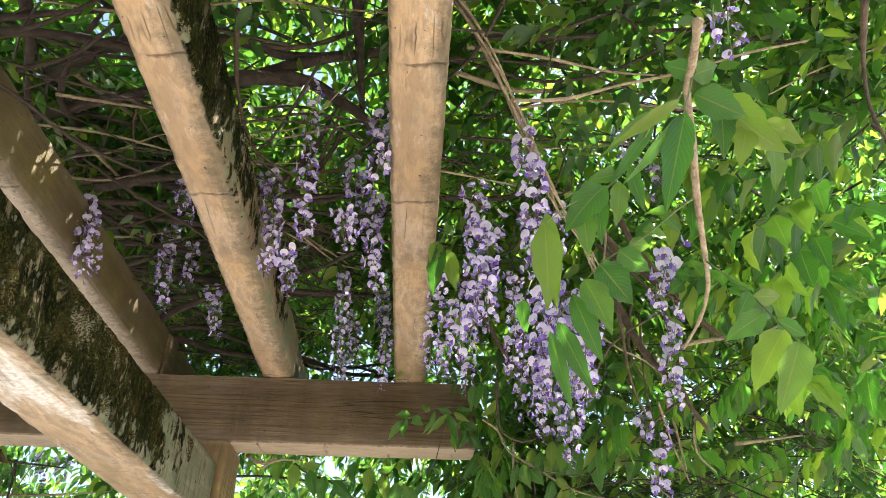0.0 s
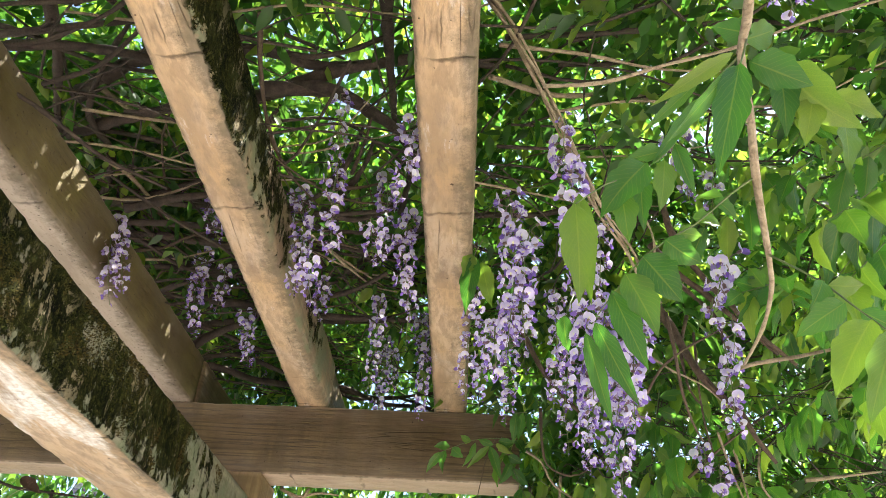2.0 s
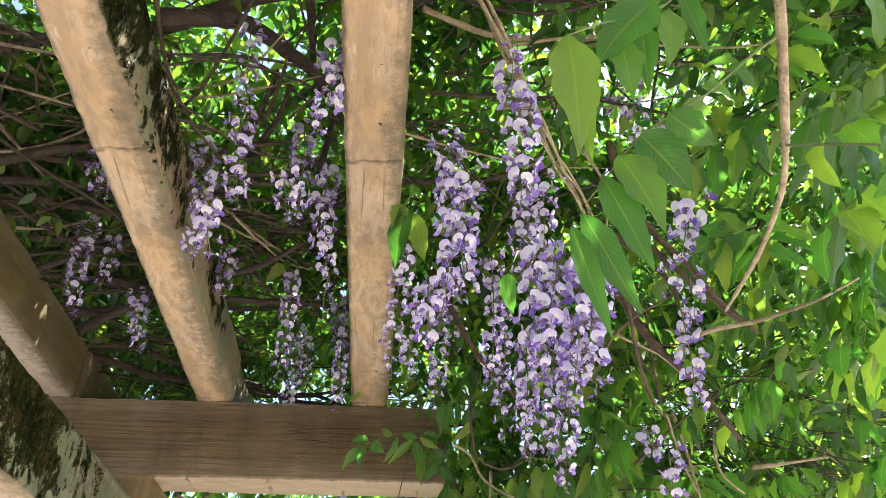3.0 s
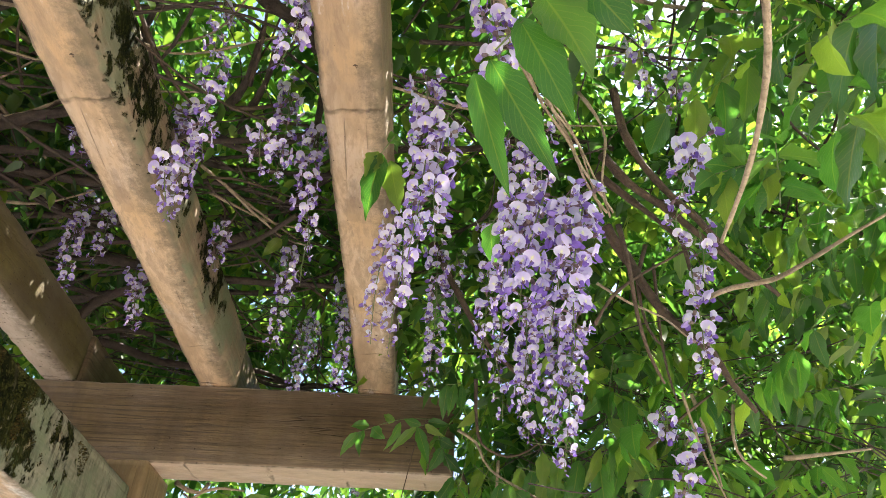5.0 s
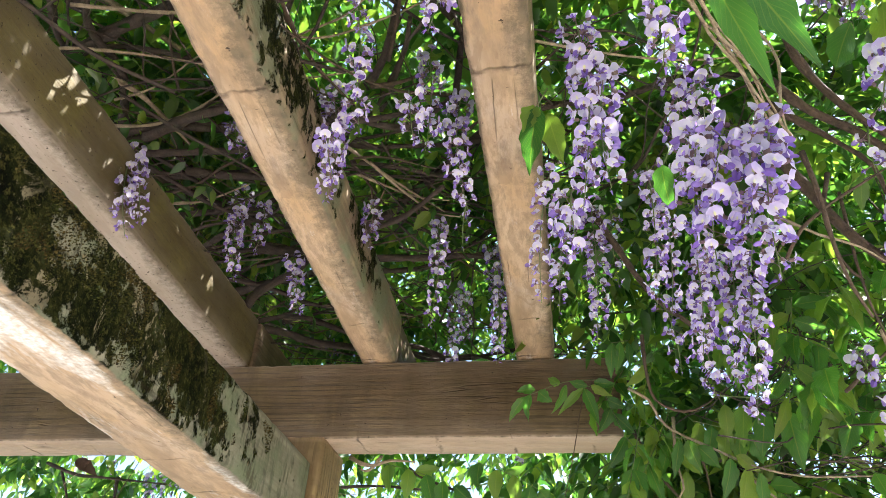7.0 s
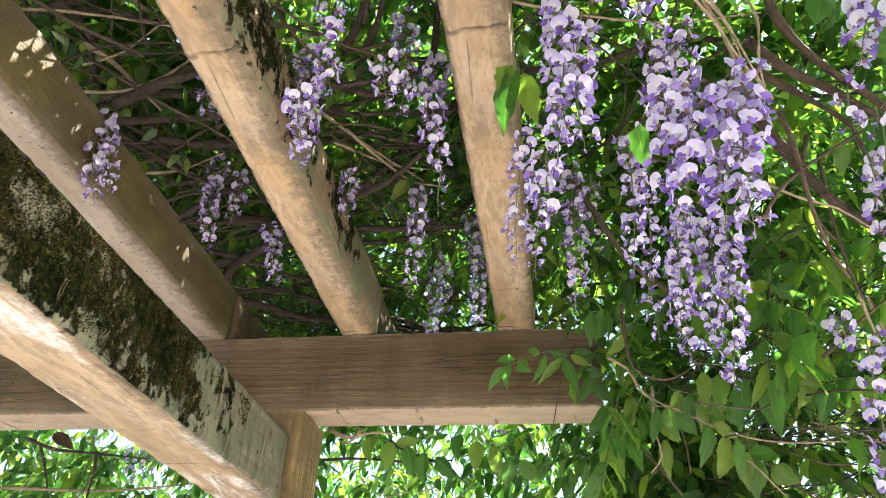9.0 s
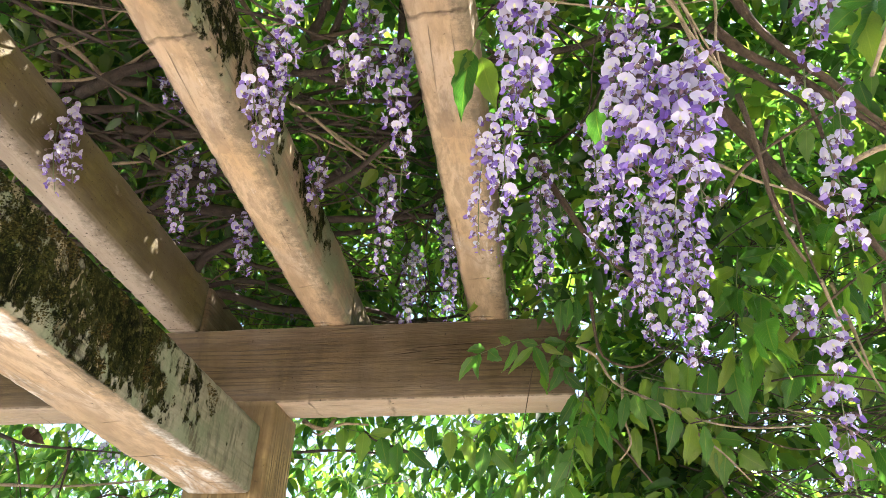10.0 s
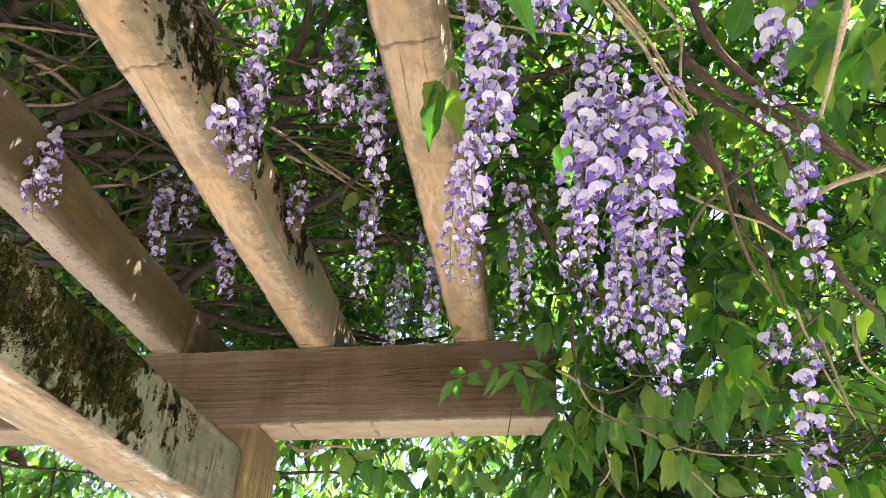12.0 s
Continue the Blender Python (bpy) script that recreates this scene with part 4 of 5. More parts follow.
def feather(rachis, leaflets, turn=1.1):
    """A feathered leaf whose leaflets are set one by one: a midrib, and for each leaflet its base, tip and width."""
    rng = leaf_rng
    a = Vector(rachis[0])
    thing = new("wisteria_leaf")
    thing.location = a
    tagged(thing, "hanging bright green feathered wisteria leaf with pointed leaflets", "leaf", "wisteria leaves")
    v, f = tube(smooth_path([Vector(p) - a for p in rachis], 0.02), 0.0012, 5, 0, 0.5)
    mesh_object("midrib", v, f, [STALK], thing)
    for base, tip, width in leaflets:
        p, d = Vector(base), Vector(tip) - Vector(base)
        n = Vector((rng.uniform(-turn, turn) * 0.6, -0.75, rng.uniform(-0.8, 0.1)))
        o = bpy.data.objects.new("leaflet", rng.choice(LEAFLETS))
        scene.collection.objects.link(o)
        o.parent = thing
        o.matrix_local = Matrix.Translation(p - a) @ frame_of(d, n) @ Matrix.Diagonal((width / 0.43, d.length, width / 0.43, 1))
    return thing


feather([(0.68, -1.605, 2.081), (0.648, -1.570, 2.059), (0.621, -1.555, 2.012), (0.587, -1.560, 1.975), (0.552, -1.570, 1.950), (0.523, -1.585, 1.916)], [((0.523, -1.585, 1.917), (0.525, -1.585, 1.828), 0.030), ((0.529, -1.565, 1.943), (0.534, -1.565, 1.835), 0.021), ((0.590, -1.570, 1.976), (0.546, -1.570, 1.927), 0.033), ((0.568, -1.555, 1.960), (0.572, -1.555, 1.904), 0.024), ((0.588, -1.550, 1.978), (0.586, -1.550, 1.926), 0.019), ((0.612, -1.550, 1.998), (0.606, -1.550, 1.943), 0.021), ((0.624, -1.550, 2.017), (0.634, -1.550, 1.966), 0.016), ((0.611, -1.560, 2.000), (0.574, -1.560, 1.989), 0.017), ((0.653, -1.565, 2.066), (0.595, -1.565, 1.978), 0.014), ((0.648, -1.570, 2.079), (0.593, -1.570, 2.017), 0.012)], 0.3)
feather([(0.695, -1.543, 1.986), (0.675, -1.530, 1.976), (0.644, -1.510, 1.954), (0.600, -1.490, 1.932), (0.554, -1.475, 1.874)], [((0.542, -1.475, 1.855), (0.559, -1.475, 1.769), 0.016), ((0.551, -1.475, 1.866), (0.580, -1.475, 1.790), 0.021), ((0.567, -1.480, 1.897), (0.594, -1.480, 1.820), 0.025), ((0.580, -1.485, 1.914), (0.607, -1.485, 1.852), 0.031), ((0.597, -1.490, 1.930), (0.628, -1.490, 1.884), 0.036), ((0.617, -1.500, 1.943), (0.644, -1.500, 1.914), 0.027), ((0.629, -1.500, 1.952), (0.653, -1.500, 1.948), 0.017), ((0.642, -1.510, 1.961), (0.674, -1.510, 1.963), 0.018), ((0.661, -1.520, 1.976), (0.684, -1.520, 1.961), 0.015), ((0.670, -1.520, 1.979), (0.648, -1.520, 1.986), 0.014)], 0.35)
feather([(0.68, -1.62, 2.082), (0.662, -1.64, 2.033), (0.651, -1.65, 2.005)], [((0.631, -1.7, 1.96), (0.601, -1.7, 1.857), 0.025), ((0.627, -1.7, 1.958), (0.57, -1.7, 1.878), 0.012), ((0.637, -1.68, 1.994), (0.574, -1.68, 1.94), 0.013), ((0.688, -1.6, 2.106), (0.726, -1.6, 2.122), 0.028), ((0.686, -1.62, 2.09), (0.652, -1.62, 2.101), 0.023), ((0.697, -1.58, 2.099), (0.751, -1.58, 2.068), 0.036)])
feather([(0.7, -1.58, 2.102), (0.769, -1.55, 2.101), (0.809, -1.52, 2.081)], [((0.74, -1.55, 2.124), (0.785, -1.55, 2.044), 0.048), ((0.739, -1.55, 2.116), (0.737, -1.55, 2.05), 0.029), ((0.773, -1.54, 2.103), (0.753, -1.54, 2.034), 0.027), ((0.805, -1.52, 2.088), (0.806, -1.52, 2.025), 0.029), ((0.788, -1.54, 2.096), (0.835, -1.54, 2.073), 0.029)])
feather([(0.727, -1.46, 1.957), (0.722, -1.550, 1.871), (0.719, -1.600, 1.815), (0.717, -1.640, 1.770)], [((0.716, -1.620, 1.794), (0.678, -1.620, 1.744), 0.028), ((0.715, -1.640, 1.774), (0.697, -1.640, 1.721), 0.028), ((0.717, -1.590, 1.825), (0.681, -1.590, 1.799), 0.022), ((0.716, -1.570, 1.857), (0.703, -1.570, 1.830), 0.017), ((0.721, -1.600, 1.813), (0.745, -1.600, 1.797), 0.015), ((0.719, -1.570, 1.853), (0.750, -1.570, 1.851), 0.017)], 0.3)
feather([(0.886, -1.13, 2.141), (0.844, -1.12, 2.129), (0.813, -1.11, 2.124)], [((0.827, -1.12, 2.123), (0.804, -1.12, 2.106), 0.026), ((0.85, -1.12, 2.132), (0.821, -1.12, 2.145), 0.027), ((0.857, -1.13, 2.128), (0.839, -1.13, 2.164), 0.026), ((0.854, -1.12, 2.128), (0.82, -1.12, 2.073), 0.03), ((0.868, -1.13, 2.131), (0.847, -1.13, 2.067), 0.029), ((0.835, -1.12, 2.126), (0.829, -1.12, 2.046), 0.028), ((0.874, -1.14, 2.126), (0.872, -1.14, 2.061), 0.028)])
feather([(0.445, -0.97, 2.312), (0.429, -0.97, 2.276)], [((0.43, -0.975, 2.273), (0.415, -0.975, 2.16), 0.035), ((0.444, -0.97, 2.263), (0.46, -0.97, 2.176), 0.031), ((0.435, -0.97, 2.306), (0.46, -0.97, 2.31), 0.028), ((0.426, -0.975, 2.276), (0.413, -0.975, 2.226), 0.026)], 0.45)
feather([(0.605, -0.95, 2.214), (0.586, -0.96, 2.163)], [((0.585, -0.96, 2.166), (0.585, -0.96, 2.1), 0.026)], 0.45)
feather([(0.17, -0.4, 2.574), (0.158, -0.42, 2.528)], [((0.16, -0.42, 2.536), (0.126, -0.42, 2.489), 0.027), ((0.166, -0.41, 2.556), (0.157, -0.41, 2.513), 0.018)])
feather([(0.522, -0.12, 2.263), (0.437, -0.17, 2.236), (0.351, -0.21, 2.185)], [((0.351, -0.21, 2.185), (0.316, -0.21, 2.136), 0.021), ((0.363, -0.21, 2.19), (0.346, -0.21, 2.14), 0.022), ((0.379, -0.2, 2.202), (0.401, -0.2, 2.175), 0.032), ((0.373, -0.2, 2.205), (0.331, -0.2, 2.206), 0.022), ((0.426, -0.18, 2.228), (0.395, -0.18, 2.239), 0.02), ((0.438, -0.18, 2.225), (0.416, -0.18, 2.158), 0.021)])
feather([(0.515, -0.13, 2.251), (0.476, -0.17, 2.221)], [((0.474, -0.17, 2.221), (0.419, -0.17, 2.164), 0.019), ((0.476, -0.17, 2.221), (0.505, -0.17, 2.137), 0.025), ((0.484, -0.17, 2.225), (0.443, -0.17, 2.236), 0.02), ((0.492, -0.16, 2.232), (0.531, -0.16, 2.201), 0.019), ((0.498, -0.15, 2.243), (0.544, -0.15, 2.237), 0.021)])
feather([(0.508, -0.1, 2.273), (0.559, -0.13, 2.126), (0.616, -0.15, 2.033)], [((0.531, -0.12, 2.195), (0.511, -0.12, 2.137), 0.028), ((0.537, -0.12, 2.182), (0.577, -0.12, 2.136), 0.028), ((0.559, -0.13, 2.126), (0.528, -0.13, 2.053), 0.032), ((0.564, -0.13, 2.12), (0.594, -0.13, 2.076), 0.03), ((0.585, -0.14, 2.079), (0.56, -0.14, 1.997), 0.032), ((0.596, -0.15, 2.063), (0.623, -0.15, 1.977), 0.029), ((0.606, -0.15, 2.045), (0.644, -0.15, 2.027), 0.024), ((0.526, -0.12, 2.215), (0.562, -0.12, 2.194), 0.025)])
feather([(0.699, -0.38, 2.107), (0.825, -0.38, 2.095), (0.946, -0.36, 2.08)], [((0.827, -0.38, 2.075), (0.831, -0.38, 1.969), 0.043), ((0.875, -0.37, 2.094), (0.845, -0.37, 2.015), 0.035), ((0.888, -0.37, 2.101), (0.915, -0.37, 2.043), 0.037), ((0.94, -0.36, 2.075), (0.909, -0.36, 2.001), 0.035), ((0.901, -0.36, 2.071), (0.881, -0.36, 2.025), 0.026), ((0.789, -0.38, 2.077), (0.77, -0.38, 1.989), 0.034), ((0.756, -0.38, 2.088), (0.739, -0.38, 2.01), 0.032), ((0.721, -0.39, 2.085), (0.718, -0.39, 2.017), 0.027), ((0.869, -0.36, 2.106), (0.922, -0.36, 2.081), 0.022)], 0.45)
feather([(0.72, -0.35, 2.006), (0.784, -0.33, 1.971)], [((0.724, -0.35, 2.001), (0.71, -0.35, 1.927), 0.028), ((0.752, -0.34, 1.989), (0.733, -0.34, 1.911), 0.028), ((0.77, -0.34, 1.978), (0.77, -0.34, 1.91), 0.026), ((0.734, -0.35, 2.006), (0.768, -0.35, 1.975), 0.021)])
feather([(0.535, -0.3, 2.26), (0.569, -0.3, 2.265)], [((0.538, -0.3, 2.26), (0.529, -0.3, 2.191), 0.026), ((0.554, -0.3, 2.263), (0.543, -0.3, 2.19), 0.021), ((0.569, -0.3, 2.262), (0.572, -0.3, 2.201), 0.019)])
feather([(0.637, -0.3, 2.059), (0.668, -0.3, 2.053)], [((0.662, -0.3, 2.053), (0.672, -0.3, 1.994), 0.029), ((0.677, -0.3, 2.041), (0.713, -0.3, 2.003), 0.031), ((0.647, -0.3, 2.053), (0.631, -0.3, 1.984), 0.022)])

feather([(0.865, -0.42, 2.281), (0.846, -0.41, 2.181), (0.827, -0.4, 2.081)], [((0.85, -0.42, 2.192), (0.922, -0.42, 2.148), 0.031), ((0.841, -0.42, 2.144), (0.905, -0.42, 2.084), 0.031), ((0.836, -0.41, 2.109), (0.867, -0.41, 2.076), 0.024), ((0.859, -0.42, 2.235), (0.917, -0.42, 2.209), 0.029), ((0.853, -0.42, 2.245), (0.799, -0.42, 2.221), 0.027), ((0.844, -0.42, 2.198), (0.794, -0.42, 2.141), 0.029), ((0.833, -0.41, 2.136), (0.791, -0.41, 2.078), 0.026), ((0.827, -0.4, 2.092), (0.795, -0.4, 2.012), 0.022), ((0.865, -0.42, 2.266), (0.939, -0.42, 2.277), 0.027)], 0.6)
feather([(0.684, -0.25, 2.11), (0.735, -0.25, 2.097), (0.785, -0.25, 2.082)], [((0.694, -0.25, 2.107), (0.683, -0.25, 2.052), 0.028), ((0.717, -0.25, 2.101), (0.707, -0.25, 2.039), 0.03), ((0.742, -0.25, 2.097), (0.732, -0.25, 2.029), 0.033), ((0.765, -0.25, 2.087), (0.758, -0.25, 2.024), 0.035), ((0.783, -0.25, 2.082), (0.806, -0.25, 2.034), 0.04)], 0.5)
feather([(0.776, -0.2, 2.025), (0.824, -0.2, 1.992), (0.879, -0.2, 1.959)], [((0.786, -0.2, 2.02), (0.761, -0.2, 1.952), 0.035), ((0.81, -0.2, 2.003), (0.8, -0.2, 1.934), 0.035), ((0.833, -0.2, 1.986), (0.812, -0.2, 1.919), 0.038), ((0.852, -0.2, 1.975), (0.896, -0.2, 1.938), 0.04), ((0.814, -0.2, 2.001), (0.876, -0.2, 2.0), 0.033)], 0.7)
feather([(0.601, -0.15, 2.148), (0.645, -0.15, 2.11), (0.673, -0.15, 2.044)], [((0.618, -0.15, 2.135), (0.596, -0.15, 2.069), 0.027), ((0.634, -0.15, 2.119), (0.673, -0.15, 2.101), 0.024), ((0.645, -0.15, 2.106), (0.618, -0.15, 2.028), 0.027), ((0.662, -0.15, 2.074), (0.704, -0.15, 2.043), 0.027), ((0.671, -0.15, 2.044), (0.668, -0.15, 1.967), 0.027)], 0.7)
feather([(0.986, -0.3, 2.093), (1.037, -0.3, 2.103), (1.108, -0.3, 2.079)], [((1.006, -0.3, 2.098), (0.977, -0.3, 2.029), 0.033), ((1.042, -0.3, 2.103), (1.021, -0.3, 2.033), 0.035), ((1.074, -0.3, 2.094), (1.059, -0.3, 2.017), 0.035), ((1.099, -0.3, 2.082), (1.11, -0.3, 2.016), 0.035), ((1.056, -0.3, 2.102), (1.111, -0.3, 2.128), 0.028)], 0.7)
feather([(-0.078, 0.25, 2.202), (0.018, 0.25, 2.178), (0.128, 0.25, 2.139)], [((-0.054, 0.25, 2.199), (-0.055, 0.25, 2.125), 0.038), ((0.002, 0.25, 2.186), (0.001, 0.25, 2.102), 0.041), ((0.05, 0.25, 2.17), (0.071, 0.25, 2.087), 0.041), ((0.097, 0.25, 2.154), (0.095, 0.25, 2.065), 0.04), ((0.128, 0.25, 2.139), (0.19, 0.25, 2.08), 0.04), ((0.018, 0.25, 2.178), (0.087, 0.25, 2.185), 0.031)], 0.7)
feather([(0.175, 0.22, 2.197), (0.265, 0.22, 2.166), (0.352, 0.22, 2.121)], [((0.198, 0.22, 2.192), (0.185, 0.22, 2.122), 0.04), ((0.243, 0.22, 2.173), (0.237, 0.22, 2.092), 0.039), ((0.287, 0.22, 2.158), (0.295, 0.22, 2.071), 0.039), ((0.331, 0.22, 2.131), (0.317, 0.22, 2.05), 0.039), ((0.352, 0.22, 2.121), (0.401, 0.22, 2.057), 0.039), ((0.265, 0.22, 2.166), (0.331, 0.22, 2.173), 0.03)], 0.7)

compound_leaf((0.60, 0.02, 2.40), (0.50, -0.10, 2.20), 5, 0.06, 0.15, 0.9)
compound_leaf((0.64, -0.02, 2.30), (0.62, -0.08, 2.08), 5, 0.06, 0.1, 0.8)
compound_leaf((0.66, -0.1, 2.20), (0.58, -0.2, 2.02), 5, 0.06, 0.1, 0.9)
compound_leaf((0.66, 0.0, 2.42), (0.60, -0.1, 2.22), 5, 0.065, 0.1, 1.0)
compound_leaf((0.55, 0.2, 2.14), (0.38, 0.25, 2.04), 5, 0.065, 0.1, 1.0)
compound_leaf((0.58, -0.28, 2.10), (0.52, -0.38, 1.85), 6, 0.068, 0.1, 1.0)
compound_leaf((0.88, -0.46, 1.96), (1.03, -0.50, 1.86), 5, 0.063, 0.1, 1.6)
compound_leaf((0.72, -0.40, 2.22), (0.76, -0.50, 2.08), 5, 0.059, 0.1, 1.2)
compound_leaf((0.80, -0.42, 2.24), (0.88, -0.52, 2.12), 5, 0.063, 0.1, 1.1)
compound_leaf((0.93, -1.05, 2.14), (0.86, -1.2, 2.10), 4, 0.08, 0.1, 0.7)
compound_leaf((0.973, -1.35, 2.179), (0.854, -1.35, 2.085), 4, 0.09, 0.1, 0.9)
compound_leaf((0.982, -1.3, 2.132), (0.855, -1.3, 2.007), 4, 0.085, 0.1, 1.0)

WITHERED = plain_material("leaf_withered", (0.035, 0.02, 0.012), (0.09, 0.05, 0.03), 60, 0.8)
dead = new("withered_leaf")
dead.location = (-0.923, 0.14, 2.175)
tagged(dead, "shrivelled dark brown dead leaf caught under the crossbeam", "dead leaf")
for start, end in (((-0.923, 0.14, 2.175), (-0.85, 0.14, 2.136)), ((-0.879, 0.14, 2.171), (-0.904, 0.14, 2.146))):
    blade = LEAFLETS[3].copy()
    blade.materials.clear()
    blade.materials.append(WITHERED)
    d = Vector(end) - Vector(start)
    o = bpy.data.objects.new("leaflet", blade)
    scene.collection.objects.link(o)
    o.parent = dead
    o.matrix_local = Matrix.Translation(Vector(start) - dead.location) @ frame_of(d, Vector((0.2, -0.8, 0.3))) @ Matrix.Scale(d.length, 4)

near_rng = random.Random(23)
count = 0
while count < 60:
    x, y, z = near_rng.uniform(0.75, 1.5), near_rng.uniform(-1.1, 0.1), near_rng.uniform(1.75, 2.62)
    aside = (x - 0.5) / (y + 1.75)
    if not ((aside > 0.6 and y > -1.0 and z > 1.9) or aside > 0.7 or (0.25 < aside and y > -0.4)):
        continue
    count += 1
    h = near_rng.uniform(2.2, 5.2)
    reach = near_rng.uniform(0.16, 0.26)
    compound_leaf((x, y, z), (x + reach * math.cos(h), y + reach * math.sin(h), z - near_rng.uniform(0.02, 0.14)), near_rng.choice((4, 5, 5, 6)), near_rng.uniform(0.058, 0.085), 0.12, near_rng.uniform(0.5, 1.5))

for i in range(26):
    x, y, z = near_rng.uniform(0.92, 1.3), near_rng.uniform(-1.2, -0.8), near_rng.uniform(1.95, 2.65)
    h, reach = near_rng.uniform(2.4, 5.0), near_rng.uniform(0.16, 0.24)
    if (x - 0.5) / (y + 1.75) < 0.72:
        continue
    compound_leaf((x, y, z), (x + reach * math.cos(h), y + reach * math.sin(h), z - near_rng.uniform(0.02, 0.12)), near_rng.choice((4, 5, 5)), near_rng.uniform(0.065, 0.085), 0.12, near_rng.uniform(0.3, 1.2))

# ---------------------------------------------------------------- mass of leaves
LEAF_ROWS = np.array([(0, 0, 0), (-0.19, 0.27, 0.05), (0, 0.3, 0), (0.19, 0.27, 0.05), (-0.16, 0.62, 0.0), (0, 0.65, -0.05), (0.16, 0.62, 0.0), (0, 1.0, -0.14)])
LEAF_TRIS = np.array([(0, 2, 1), (0, 3, 2), (1, 2, 5), (1, 5, 4), (2, 3, 6), (2, 6, 5), (4, 5, 7), (5, 6, 7)])


def unit(v):
    return v / np.maximum(np.linalg.norm(v, axis=-1, keepdims=True), 1e-9)


# chinks in the leaves: in line with the sun, flecking the oldest rafter, and two gaps that open to the sky
CHINKS = [((-0.408, y, z), tuple(sun_from), 0.003) for y, z in ((-0.93, 2.461), (-0.90, 2.50), (-0.86, 2.508), (-0.745, 2.455), (-0.69, 2.447), (-0.265, 2.495))]
CHINKS += [((0.022, -1.091, 2.409), tuple(sun_from), 0.004), ((1.0, 0.0, 2.71), (0.207, 0.787, 0.583), 0.012), ((1.04, 0.0, 2.92), (0.23, 0.72, 0.655), 0.006)]


def leaf_mass(name, spots, label, seed, size=0.07, hang=0.5, pairs=5, mat=None):
    """Thousands of leaflets on feathered leaves that start at the given spots."""
    rng = np.random.default_rng(seed)
    spots = np.asarray(spots, float)
    n = len(spots)
    head = rng.uniform(0, 2 * np.pi, n)
    d = unit(np.stack([np.cos(head), np.sin(head), rng.uniform(-0.9, 0.25, n)], 1))
    up = unit(np.stack([rng.normal(0, 0.35, n), rng.normal(0, 0.35, n), np.ones(n)], 1))
    side = unit(np.cross(d, up))
    length = rng.uniform(0.16, 0.30, n)
    P, D, U, S = [], [], [], []
    for i in range(pairs + 1):
        t = 0.2 + 0.8 * i / pairs
        p = spots + d * (length * t)[:, None] - np.array([0, 0, 1]) * (0.25 * length * t * t)[:, None]
        for s in (-1, 1) if i < pairs else (0,):
            q = d * (0.45 if s else 1.0) + side * s * 0.9 + rng.normal(0, 0.22, (n, 3))
            q[:, 2] -= hang * rng.uniform(0.4, 1.4, n)
            keep = rng.random(n) > 0.08
            P.append(p[keep]), D.append(unit(q)[keep])
            U.append(unit(up + rng.normal(0, 0.4, (n, 3)))[keep]), S.append((size * rng.uniform(0.7, 1.2, n))[keep])
    P, D, U, S = np.concatenate(P), np.concatenate(D), np.concatenate(U), np.concatenate(S)
    clear = np.ones(len(P), bool)
    for chink, way, radius in CHINKS:
        way = unit(np.array(way))
        for along in (0.0, 0.25, 0.5, 0.75, 1.0):
            off = P + D * (S * along)[:, None] - np.array(chink)
            off -= np.outer(off @ way, way)
            clear &= np.linalg.norm(off, axis=1) > radius + 0.15 * S
    P, D, U, S = P[clear], D[clear], U[clear], S[clear]
    X = unit(np.cross(D, U))
    Z = np.cross(X, D)
    L = LEAF_ROWS[None] * S[:, None, None]
    verts = P[:, None] + L[..., 0:1] * X[:, None] + L[..., 1:2] * D[:, None] + L[..., 2:3] * Z[:, None]
    m = len(P)
    tris = (LEAF_TRIS[None] + (np.arange(m) * 8)[:, None, None]).reshape(-1)
    me = bpy.data.meshes.new(name)
    me.vertices.add(m * 8)
    me.vertices.foreach_set("co", verts.reshape(-1).astype(np.float32))
    me.loops.add(len(tris))
    me.loops.foreach_set("vertex_index", tris.astype(np.int32))
    me.polygons.add(len(tris) // 3)
    me.polygons.foreach_set("loop_start", np.arange(0, len(tris), 3, dtype=np.int32))
    me.polygons.foreach_set("use_smooth", np.ones(len(tris) // 3, dtype=bool))
    me.update(calc_edges=True)
    me.materials.append(mat or LEAF_FAR)
    return tagged(new(name, me), label, "foliage", kind="stuff")


def box_spots(n, lo, hi, seed, clump=0.0, per=14):
    """Random spots in a box, gathered into clumps of about per leaves."""
    rng = np.random.default_rng(seed)
    p = rng.uniform(lo, hi, (n, 3))
    if clump:
        c = rng.uniform(lo, hi, (max(1, n // per), 3))
        p = c[rng.integers(0, len(c), n)] + rng.normal(0, clump, (n, 3))
        p = np.clip(p, lo, hi)
    return p


def thin_out(p, x, y, rx, ry, keep, seed):
    """Spots with a thinner place round (x, y) in the roof of leaves."""
    inside = ((p[:, 0] - x) / rx) ** 2 + ((p[:, 1] - y) / ry) ** 2 < 1
    return p[~inside | (np.random.default_rng(seed).random(len(p)) < keep)]


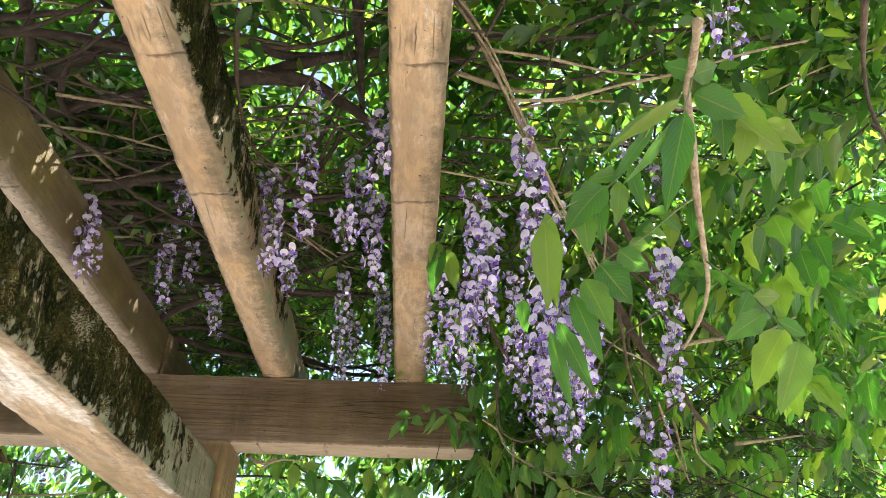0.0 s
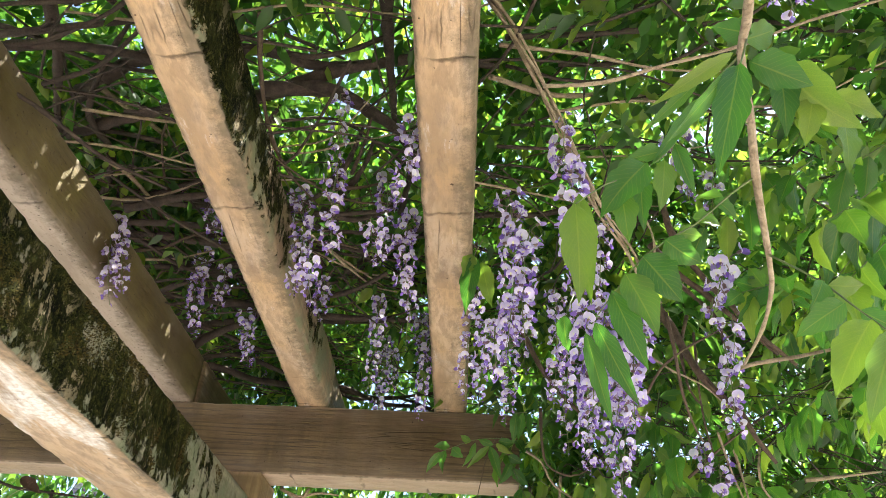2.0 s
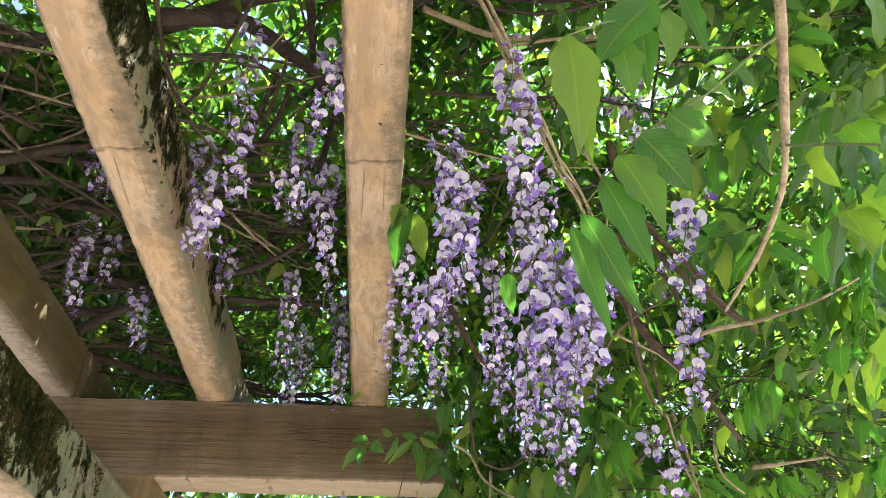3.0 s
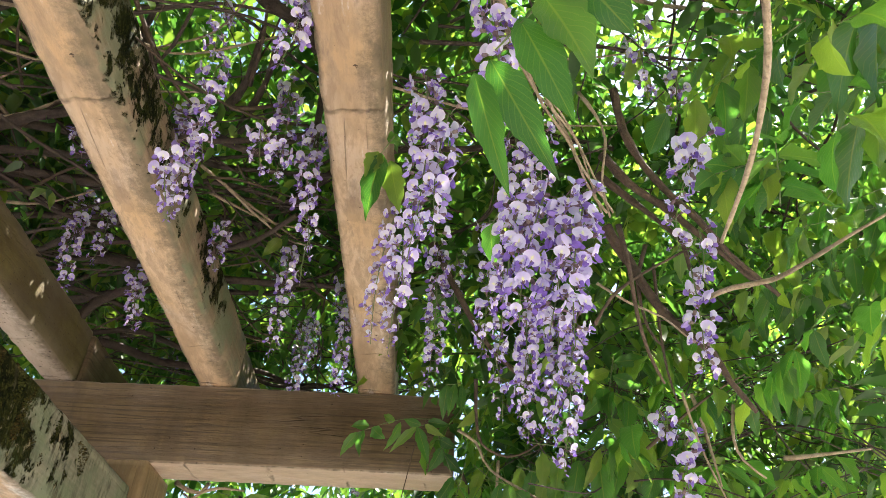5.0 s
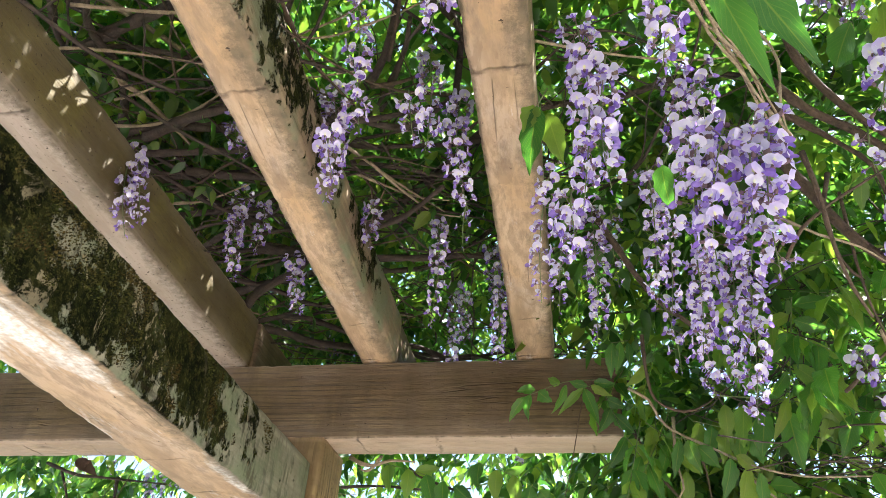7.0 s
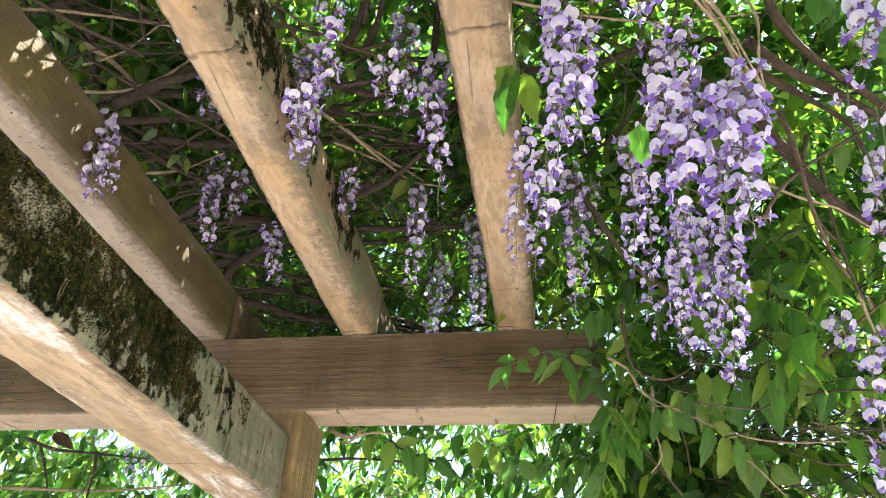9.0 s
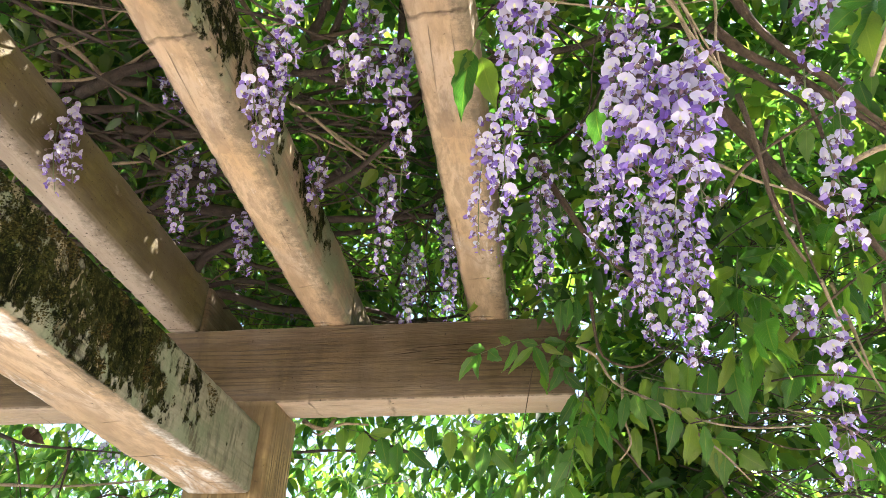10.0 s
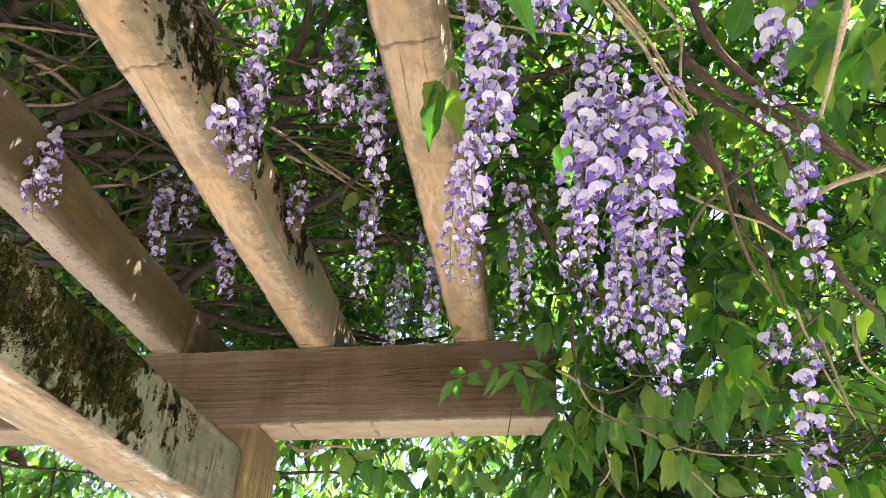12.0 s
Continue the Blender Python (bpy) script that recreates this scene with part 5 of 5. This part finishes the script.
# the box with seed 22 is added to keep sun off the oldest rafter
leaf_mass("canopy_leaves", thin_out(thin_out(np.concatenate([box_spots(2300, (-2.4, -2.9, 3.08), (1.4, 1.1, 3.4), 1), box_spots(5400, (-2.4, -2.9, 2.77), (1.32, 0.9, 3.05), 5, 0.09, 36), box_spots(1500, (-1.3, -0.9, 2.77), (0.45, 0.7, 3.0), 8, 0.10, 30), box_spots(500, (-2.0, -1.6, 3.15), (0.2, 0.8, 3.5), 24), box_spots(420, (-0.4, -1.9, 2.9), (0.35, -1.1, 3.35), 22, 0.1, 20), box_spots(520, (0.45, -1.5, 2.62), (1.6, 0.4, 3.0), 10, 0.08, 30), box_spots(420, (1.3, -0.7, 2.45), (2.1, 0.5, 3.0), 16, 0.09, 22), box_spots(420, (-2.2, -1.6, 3.5), (0.5, 1.2, 3.9), 26, 0.10, 12)]), 0.86, 0.02, 0.13, 0.11, 0.05, 4), 0.35, -0.85, 0.5, 0.42, 0.92, 5), "dense wisteria leaves roofing the pergola", 1, 0.051, pairs=6)
leaf_mass("curtain_leaves", np.concatenate([box_spots(140, (0.48, -0.45, 2.45), (0.95, 0.1, 2.8), 27, 0.08), box_spots(70, (0.5, 0.2, 2.25), (0.85, 0.6, 2.65), 21, 0.06), box_spots(90, (0.62, 0.25, 1.7), (0.95, 0.8, 2.6), 19, 0.08), box_spots(250, (0.66, -0.1, 1.35), (1.5, 1.1, 2.8), 2, 0.075, 24), box_spots(90, (0.70, 0.2, 1.6), (1.1, 0.9, 2.7), 9, 0.09), box_spots(220, (1.35, -1.0, 1.6), (2.1, 0.6, 2.8), 12, 0.09, 20), box_spots(480, (1.1, 0.2, 1.4), (2.2, 1.4, 2.3), 14, 0.12, 10), box_spots(1100, (1.0, 1.0, 1.1), (3.2, 2.4, 2.5), 15, 0.14, 10)]), "curtain of green wisteria leaves hanging beside the crossbeam", 2, 0.068, 0.7)
leaf_mass("back_leaves", np.concatenate([box_spots(800, (-2.6, 0.6, 1.3), (1.6, 1.3, 2.7), 3, 0.12, 14), box_spots(1900, (-2.8, 1.4, 1.0), (2.4, 2.6, 2.95), 13, 0.12, 14)]), "sunlit wisteria leaves hanging behind the crossbeam", 3, 0.07, 0.9)
leaf_mass("hedge_leaves", box_spots(4500, (-7, 4.5, 0.0), (7, 6.5, 3.4), 4, 0.3), "far hedge of sunlit green leaves", 4, 0.13)

# a tree added beyond the pergola as backing, to cover bright sky
tree = new("backing_tree")
tree.location = (5.0, 4.4, 0)
tagged(tree, "tall leafy green tree added beyond the pergola to cover bright sky", "tree")
tree_rng = np.random.default_rng(41)
v, f = tube(smooth_path([(0, 0, 0), (0.08, 0.05, 1.5), (-0.05, 0.1, 3.2), (0.06, 0.0, 5.0), (0, 0, 6.6)], 0.2), 0.17, 9, 0.2, 0.75)
mesh_object("trunk", v, f, [BARK], tree)
for i in range(9):
    a, z = i * 2.4, 1.9 + 0.5 * i
    v, f = tube(smooth_path([(0, 0, z), (0.8 * math.cos(a), 0.6 * math.sin(a), z + 0.5), (1.9 * math.cos(a), 1.1 * math.sin(a), z + 0.8)], 0.2), 0.05, 6, 0.2, 0.7)
    mesh_object("limb", v, f, [BARK], tree)
lumps = tree_rng.normal(0, 1, (150, 3))
lumps = unit(lumps) * tree_rng.uniform(0.45, 1.0, (150, 1)) * np.array([2.4, 1.4, 3.6]) + np.array([0, 0, 5.4])
crown = leaf_mass("crown", lumps[tree_rng.integers(0, 150, 3600)] + tree_rng.normal(0, 0.2, (3600, 3)), "", 42, 0.115, 0.6)
crown.parent = tree
del crown["kind"], crown["category"]

# thin twigs among the leaves
twig_rng = random.Random(5)


def twigs(label, mat, n, start, step, drop, thick, keep=-9.0):
    """Many thin crooked twigs that start at random places in a box."""
    tv, tf = [], []
    for i in range(n):
        x, y, z = (twig_rng.uniform(a, b) for a, b in start)
        h, pts = twig_rng.uniform(0, 6.3), []
        for j in range(5):
            pts.append((x, y, z))
            h += twig_rng.uniform(-0.5, 0.5)
            x, y, z = x + step * math.cos(h), y + step * math.sin(h), z + twig_rng.uniform(-0.05, 0.05) - drop
        if min(p[0] for p in pts) < keep:
            continue
        v, f = tube(smooth_path(pts, 0.04), twig_rng.uniform(*thick), 5, 0.2, 0.4, i)
        tf += [tuple(q + len(tv) for q in face) for face in f]
        tv += v
    tagged(mesh_object("twigs", tv, tf, [mat]), label, "twigs", kind="stuff")


twigs("tangle of thin brown twigs over the rafters", BARK, 340, ((-1.2, 1.6), (-1.5, 1.2), (2.54, 2.74)), 0.14, 0.0, (0.0015, 0.004))
twigs("grey-brown dry twigs lying over the rafters", LIMB, 100, ((-0.9, 0.45), (-0.9, 0.5), (2.555, 2.70)), 0.10, 0.0, (0.0012, 0.0032))
twigs("thin dark twigs hanging beside the crossbeam", BARK, 350, ((0.75, 1.6), (-0.3, 0.8), (1.8, 2.6)), 0.14, 0.05, (0.001, 0.0024), 0.64)
